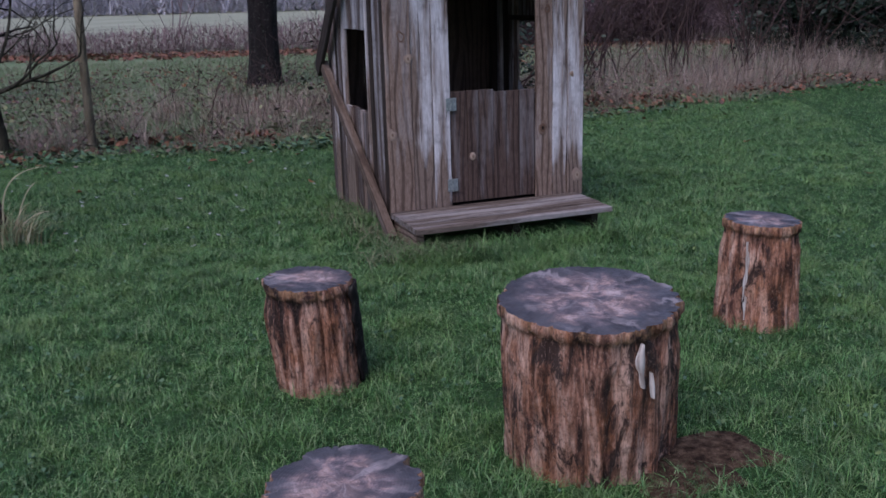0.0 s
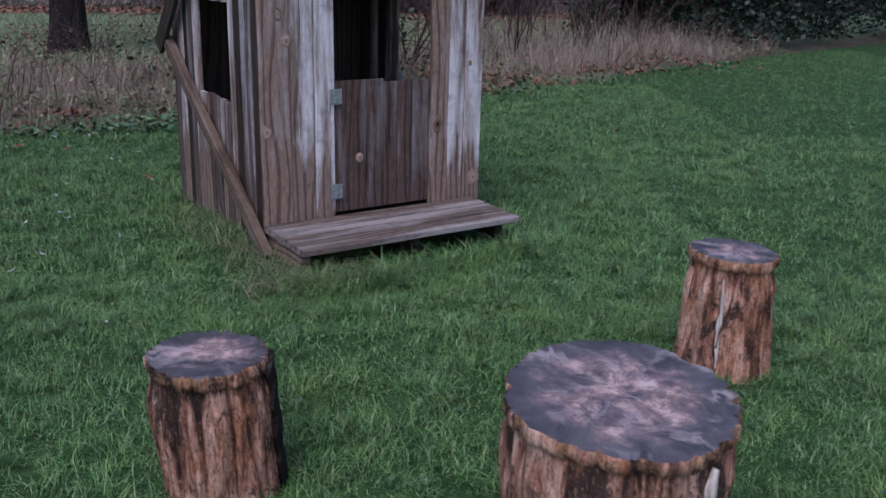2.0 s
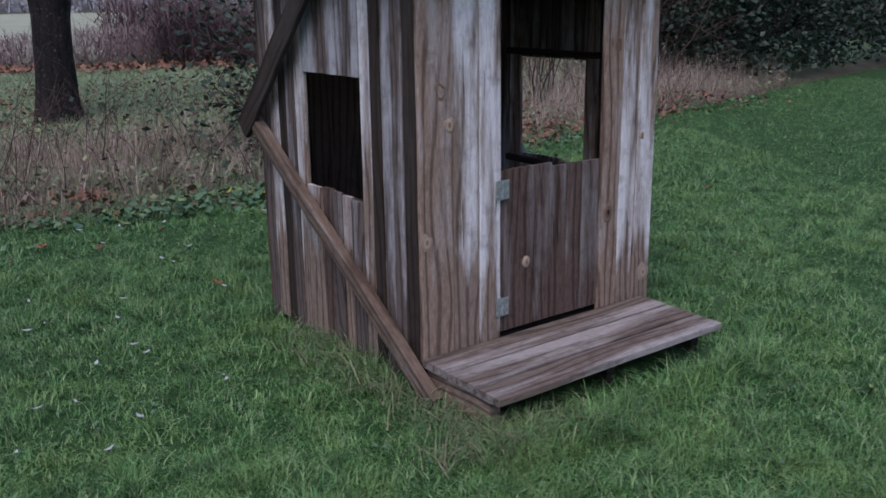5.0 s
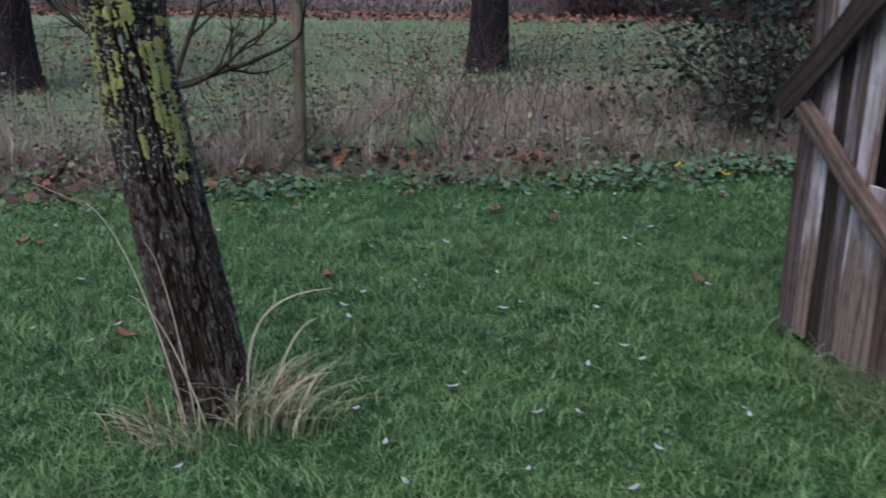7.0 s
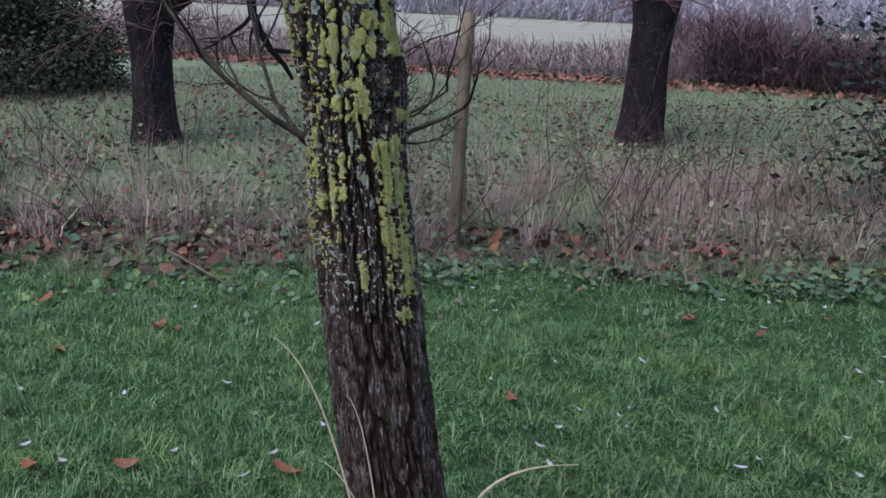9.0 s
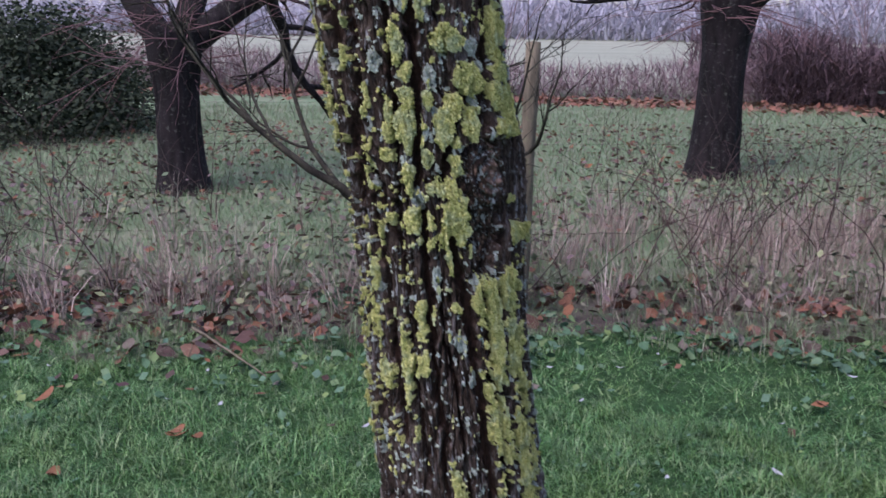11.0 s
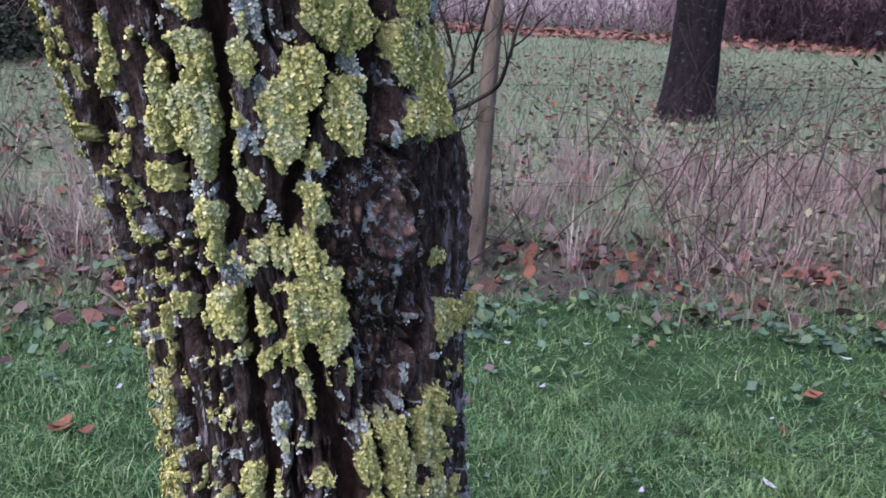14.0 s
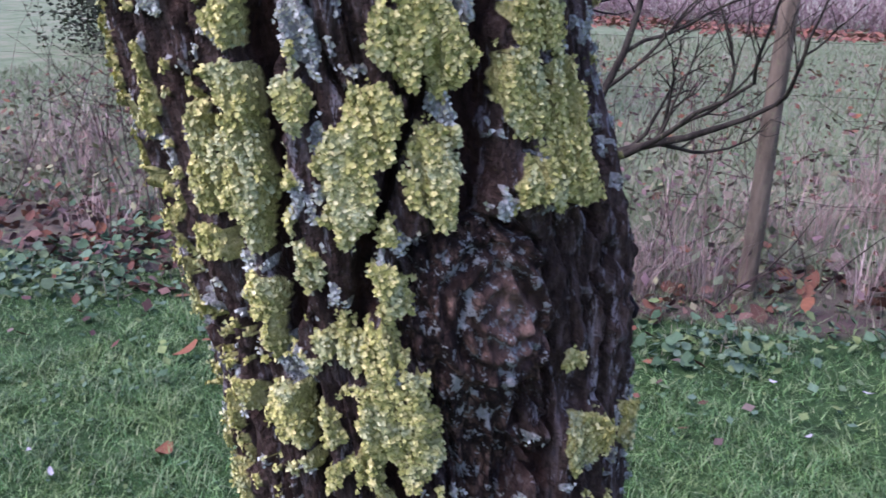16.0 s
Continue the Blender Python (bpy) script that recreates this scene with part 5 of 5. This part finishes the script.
# bare shrubs of the hedge
def shrub(x, y, h, stems, material, label, leaf=None, count=0, spread=0.35):
    thing = tagged(new("shrub"), label, "shrub")
    gz = float(ground_height(np.array(x), np.array(y)))
    thing.matrix_basis = pose(x, y, gz)
    t = Tubes()
    for k in range(stems):
        branching(t, (rng.normal(0, 0.12), rng.normal(0, 0.12), -0.05), (rng.normal(0, spread), rng.normal(0, spread), 1), h * rng.uniform(0.55, 0.9), rng.uniform(0.008, 0.018), 2, 0.45, 0.02, 0.13, 4, 5)
    tagged(child("brushwood", t.mesh("brushwood", material), thing, "many thin bare stems"), kind="stuff")
    if leaf is not None:
        P = np.stack([rng.normal(0, h * 0.28, count), rng.normal(0, h * 0.28, count), rng.uniform(0.05, 0.95, count) * h], 1)
        W, T = leaves(P, rng.uniform(0.03, 0.06, count), 1.0)
        tagged(child("foliage", np_mesh("foliage", W, T, leaf), thing, "sparse leaves"), kind="stuff")


shrub(-1.75, 11.6, 1.9, 20, TWIG, "dense bare shrub beside the playhouse", HOLLY, 2200)
shrub(-1.0, 12.3, 2.0, 14, TWIG, "dense bare shrub with dark leaves", HOLLY, 2000)
for x, y, h, k in ((0.6, 14.2, 2.6, 12), (1.7, 15.2, 2.6, 13), (2.9, 16.1, 2.8, 13), (0.0, 13.6, 2.2, 10), (4.0, 17.4, 2.5, 9)):
    shrub(x, y, h, k, TWIG, "bare multi-stemmed hedge shrub")

# dark evergreens
def evergreen(x, y, r, h, count, material, label, size=(0.05, 0.1)):
    thing = tagged(new("evergreen_bush"), label, "bush")
    gz = float(ground_height(np.array(x), np.array(y)))
    thing.matrix_basis = pose(x, y, gz)
    t = Tubes()
    for k in range(7):
        branching(t, (rng.normal(0, 0.15), rng.normal(0, 0.15), -0.1), (rng.normal(0, 0.5), rng.normal(0, 0.5), 1), h * 0.75, 0.04, 2, 0.5, 0.03, 0.12, 3, 6)
    tagged(child("brushwood", t.mesh("brushwood", OLDBARK), thing, "dark stems"), kind="stuff")
    clumps = 90
    a, e, q = rng.uniform(0, 2 * np.pi, clumps), rng.uniform(0.03, 1, clumps), rng.uniform(0.55, 1, clumps)
    cc = np.stack([np.cos(a) * r * q * np.sqrt(1 - (e * 0.85) ** 2), np.sin(a) * r * q * np.sqrt(1 - (e * 0.85) ** 2), e * h], 1)
    pick = rng.integers(0, clumps, count)
    P = cc[pick] + rng.normal(0, 1, (count, 3)) * np.array([0.2, 0.2, 0.16]) * r * 0.75
    P[:, 2] = np.abs(P[:, 2])
    W, T = leaves(P, rng.uniform(*size, count), 1.0, 1.6)
    tagged(child("foliage", np_mesh("foliage", W, T, material), thing, "dense dark leaves"), kind="stuff")


evergreen(-14.1, 13.4, 2.1, 1.25, 42000, CONIFER, "broad dark green conifer bush in the field", (0.025, 0.06))
for x, y, r, h in ((4.3, 18.4, 1.0, 3.0), (5.6, 19.2, 1.5, 3.4), (7.6, 20.6, 1.8, 3.8), (10.2, 23.0, 2.2, 4.0), (13.5, 26.0, 2.6, 4.2)):
    evergreen(x, y, r, h, 9000, HOLLY, "dark glossy evergreen in the hedge")

# far hedges and woods
def thicket(name, x0, x1, y0, y1, low, high, count, material, label, width=0.03, slope=0.0):
    x = rng.uniform(x0, x1, count)
    y = rng.uniform(y0, y1, count) + slope * x
    tall = low + (high - low) * cloudy(x * 0.35, 0 * x, 0 * x, 3, len(name)) ** 1.3
    P = np.stack([x, y, ground_height(x, y) + tall * rng.uniform(0, 0.6, count) ** 1.5], 1)
    W, T = strip(P, flat_dirs(count), tall * rng.uniform(0.12, 0.42, count), width * rng.uniform(0.3, 1.0, count), rng.uniform(0.1, 2.6, count), 2)
    return tagged(new(name, np_mesh(name, W, T, material)), label, "hedge", kind="stuff")


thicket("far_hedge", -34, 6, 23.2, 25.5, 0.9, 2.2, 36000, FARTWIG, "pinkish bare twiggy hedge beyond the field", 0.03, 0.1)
thicket("far_thicket", -7, 18, 27.0, 32.0, 1.2, 3.4, 30000, THICKET, "dark reddish bare thicket beyond the field", 0.05, 0.1)
thicket("far_woods", -160, 90, 95.0, 125.0, 6.0, 12.0, 60000, HAZETWIG, "grey bare woods, paled in colour for mist", 0.3)
thicket("dark_thicket", -4.9, 3.0, 22.6, 24.5, 1.6, 3.6, 16000, THICKET, "dark maroon bare thicket at the field's end", 0.04)
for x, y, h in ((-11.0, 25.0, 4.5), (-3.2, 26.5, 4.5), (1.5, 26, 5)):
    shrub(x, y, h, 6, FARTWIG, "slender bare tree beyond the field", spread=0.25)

# ---- the lawn ----
def blades(n, x0, x1, y0, y1, segs, low, high, wide):
    x, y = rng.uniform(x0, x1, n), rng.uniform(y0, y1, n)
    ok = y < lawn_edge(x) + rng.normal(0.2, 0.3, n) + (cloudy(x * 1.6, y * 0.6, 0 * x, 3, 23) - 0.5) * 1.5
    for cx, cy, r in ((0.268, 2.9, 0.3), (-0.875, 3.42, 0.18), (1.09, 4.33, 0.18), (-0.33, 1.83, 0.2)):
        ok &= (x - cx) ** 2 + (y - cy) ** 2 > r * r
    u, v = (x + 1.01) * 0.8643 + (y - 5.76) * 0.503, -(x + 1.01) * 0.503 + (y - 5.76) * 0.8643
    ok &= ~((u > 0.0) & (u < 1.4) & (v > -0.56) & (v < 1.38))
    ok &= ((x - 0.6) / 0.3) ** 2 + ((y - 2.83) / 0.2) ** 2 > rng.uniform(0.2, 1.2, n)
    x, y = x[ok], y[ok]
    P = np.stack([x, y, ground_height(x, y) - 0.004], 1)
    m = len(P)
    clump = smoothstep(0.25, 0.75, cloudy(x * 8, y * 8, 0 * x, 3, 6))
    near = np.zeros(m)
    u, v = u[ok], v[ok]
    near = np.exp(-(np.maximum(np.maximum(-u, u - 1.42), 0) ** 2 + np.maximum(np.maximum(-0.62 - v, v - 1.38), 0) ** 2) / 0.02) * np.where(v < 0, smoothstep(-0.56, -0.66, v), 1.0)
    ln = rng.uniform(low, high, m) * (0.45 + 1.05 * clump) * (1 + 1.1 * near)
    return strip(P, flat_dirs(m), ln, rng.uniform(0.6, 1.3, m) * wide, rng.uniform(0.3, 1.7, m), segs)


V1, F1 = blades(170000, -2.6, 2.4, 1.6, 5.4, 2, 0.025, 0.075, 0.0045)
V2, F2 = blades(215000, -7.2, 1.6, 4.6, 8.2, 2, 0.025, 0.085, 0.0055)
V3, F3 = blades(220000, -8.2, 3.2, 7.6, 13.5, 1, 0.03, 0.08, 0.0065)
V4, F4 = blades(150000, 0.3, 9.0, 4.0, 20.0, 1, 0.03, 0.065, 0.007)
V6, F6 = blades(110000, 1.4, 5.2, 2.6, 9.6, 1, 0.025, 0.06, 0.005)
V7, F7 = blades(50000, -10.0, -7.0, 4.5, 8.0, 1, 0.025, 0.06, 0.006)
V8, F8 = blades(60000, -9.0, 8.0, -2.5, 5.0, 1, 0.03, 0.06, 0.008)
V5, F5 = blades(50000, -7.5, -2.4, 2.8, 5.0, 2, 0.025, 0.085, 0.005)
o = np.cumsum([0] + [len(q) for q in (V1, V2, V3, V4, V5, V6, V7)])
W = np.concatenate([V1, V2, V3, V4, V5, V6, V7, V8])
T = np.concatenate([f + k for f, k in zip((F1, F2, F3, F4, F5, F6, F7, F8), o)])
tagged(new("lawn_grass", np_mesh("lawn_grass", W, T, GRASS)), "short damp green lawn grass", "grass", kind="stuff")

n = 24000
x, y = rng.uniform(-8.5, 5.5, n), rng.uniform(1.8, 12.5, n)
ok = (y < lawn_edge(x)) & (cloudy(x * 2.5, y * 2.5, 0 * x, 2, 16) > 0.5)
u, v = (x + 1.01) * 0.8643 + (y - 5.76) * 0.503, -(x + 1.01) * 0.503 + (y - 5.76) * 0.8643
ok &= ~((u > -0.03) & (u < 1.5) & (v > -0.5) & (v < 1.4))
for cx, cy, r in ((0.268, 2.9, 0.34), (-0.875, 3.42, 0.22), (1.09, 4.33, 0.22), (-0.33, 1.83, 0.24)):
    ok &= (x - cx) ** 2 + (y - cy) ** 2 > r * r
x, y = x[ok], y[ok]
W, T = leaves(np.stack([x, y, rng.uniform(0.015, 0.045, len(x))], 1), rng.uniform(0.01, 0.024, len(x)), 0.5, 1.2)
tagged(new("lawn_clover", np_mesh("lawn_clover", W, T, IVY)), "small clover leaves in the lawn", "clover", kind="stuff")

# leaves blown from the bank on to the lawn, and weeds creeping out of it
n = 1500
x = rng.uniform(-9.5, 5.5, n)
y = lawn_edge(x) - np.abs(rng.normal(0, 0.55, n)) + 0.1
ok = cloudy(x * 1.7, y * 1.7, 0 * x, 2, 26) > 0.42
x, y = x[ok], y[ok]
k = len(x) // 4
W, T = leaves(np.stack([x[:k], y[:k], rng.uniform(0.03, 0.055, k)], 1), rng.uniform(0.025, 0.06, k), 0.4, 1.5)
tagged(new("blown_leaves", np_mesh("blown_leaves", W, T, LITTER)), "brown dead leaves scattered on the lawn's edge", "leaves", kind="stuff")
W, T = leaves(np.stack([x[k:], y[k:], rng.uniform(0.03, 0.07, len(x) - k)], 1), rng.uniform(0.025, 0.055, len(x) - k), 0.5, 1.2)
tagged(new("lawn_weeds", np_mesh("lawn_weeds", W, T, IVY)), "round weed leaves creeping into the lawn", "weeds", kind="stuff")

# long dry tufts under the step
n = 2400
u, v = rng.uniform(-0.2, 1.55, n), rng.normal(-0.68, 0.06, n)
k = n // 3
u[:k], v[:k] = rng.normal(-0.12, 0.09, k), rng.uniform(-0.6, 1.4, k)
P = np.stack([-1.01 + u * 0.8643 - v * 0.503, 5.76 + u * 0.503 + v * 0.8643, 0 * u], 1)
W, T = strip(P, flat_dirs(n), rng.uniform(0.06, 0.19, n), rng.uniform(0.003, 0.007, n), rng.uniform(0.4, 1.4, n), 3)
tagged(new("long_grass", np_mesh("long_grass", W, T, GRASS)), "longer unmown grass round the playhouse", "grass", kind="stuff")

# flattened old grass along the playhouse
n = 1300
u, v = -0.02 - np.abs(rng.normal(0, 0.11, n)), rng.uniform(-0.7, 0.95, n)
k = n // 3
u[:k], v[:k] = rng.normal(0.05, 0.2, k), -0.54 - np.abs(rng.normal(0, 0.07, k))
P = np.stack([-1.01 + u * 0.8643 - v * 0.503, 5.76 + u * 0.503 + v * 0.8643, rng.uniform(0.005, 0.05, n)], 1)
W, T = strip(P, flat_dirs(n), rng.uniform(0.05, 0.17, n), rng.uniform(0.004, 0.008, n), rng.uniform(1.2, 2.2, n), 2)
tagged(new("dead_grass", np_mesh("dead_grass", W, T, THATCH)), "flattened tan dead grass along the playhouse", "grass", kind="stuff")

# feathers and single leaves on the lawn
def curved_leaf(name, x, y, size, long, material, label, category, group, turn, z=0.04):
    n = 7
    V, F = [], []
    for s in range(n):
        f = s / (n - 1)
        w = size * math.sin(math.pi * min(0.97, f * 0.9 + 0.08)) ** 0.8
        for q in (-1, 0, 1):
            V.append(((f - 0.5) * size * long, q * w * 0.5, 0.35 * size * (f - 0.5) ** 2 * 4 + (0.12 * size if q else 0)))
    for s in range(n - 1):
        for q in range(2):
            a = s * 3 + q
            F.append((a, a + 1, a + 4, a + 3))
    ob = new(name, np_mesh(name, V, F, material, True))
    ob.matrix_basis = pose(x, y, z, rng.uniform(-15, 15), rng.uniform(-15, 15), turn)
    tagged(ob, label, category, group)


FEATHERS = ((-1.87, 5.99), (-1.58, 4.68), (-2.37, 6.51), (-2.29, 6.39), (-1.89, 6.04), (-2.19, 5.66), (-2.6, 5.4), (-3.5, 7.75), (-3.7, 6.84), (-3.3, 5.65), (-2.15, 9.73),
            (-2.57, 7.27), (-5.16, 6.61), (-5.89, 6.16), (-5.48, 6.32), (-3.65, 7.04), (-3.69, 6.83), (-2.9, 6.9), (-4.6, 7.3), (-4.9, 7.6), (-3.1, 7.3), (-5.9, 7.4))
scatter = np.random.default_rng(12)
while len(FEATHERS) < 80:
    x, y = scatter.uniform(-7.0, -1.2), scatter.uniform(4.9, 9.6)
    if y < lawn_edge(x) - 0.1 and not (x > -1.9 and y > 5.2) and (x + 3.8) ** 2 + (y - 5.5) ** 2 > 0.16:
        FEATHERS += ((x, y),)
for x, y in FEATHERS:
    curved_leaf("feather", x, y, 0.018, rng.uniform(1.8, 3.2), FEATHER, "small white feather lying in the grass", "feather", "feathers on the lawn", rng.uniform(0, 360))
BROWN = ((-4.51, 6.03), (-5.05, 5.82), (-5.35, 5.66), (-5.89, 7.08), (-6.07, 6.57), (-2.62, 8.9), (-5.86, 7.05), (-3.95, 7.01), (-2.06, 7.48), (-6.69, 7.13), (-5.78, 7.07), (2.6, 7.9), (1.9, 9.6), (-1.1, 3.9))
for x, y in BROWN:
    curved_leaf("fallen_leaf", x, y, rng.uniform(0.035, 0.055), rng.uniform(1.8, 2.6), LITTER, "brown dry leaf lying on the lawn", "leaf", "leaves on the lawn", rng.uniform(0, 360))
for x, y in ((-2.15, 9.98), (-2.05, 9.93), (-2.25, 10.05), (-1.95, 9.96), (-1.85, 9.9)):
    curved_leaf("fallen_leaf", x, y, 0.07, 1.6, YELLOW, "yellow fallen leaf at the lawn's edge", "leaf", "yellow leaves", rng.uniform(0, 360), 0.06)
t = Tubes()
t.add(wander((-6.6, 8.1, 0.1), (0.75, -0.3, -0.06), 0.8, 6, 0.06), np.linspace(0.009, 0.004, 7), 6)
tagged(new("stick", t.mesh("stick", POSTBARK)), "thin pale stick lying at the lawn's edge", "stick")
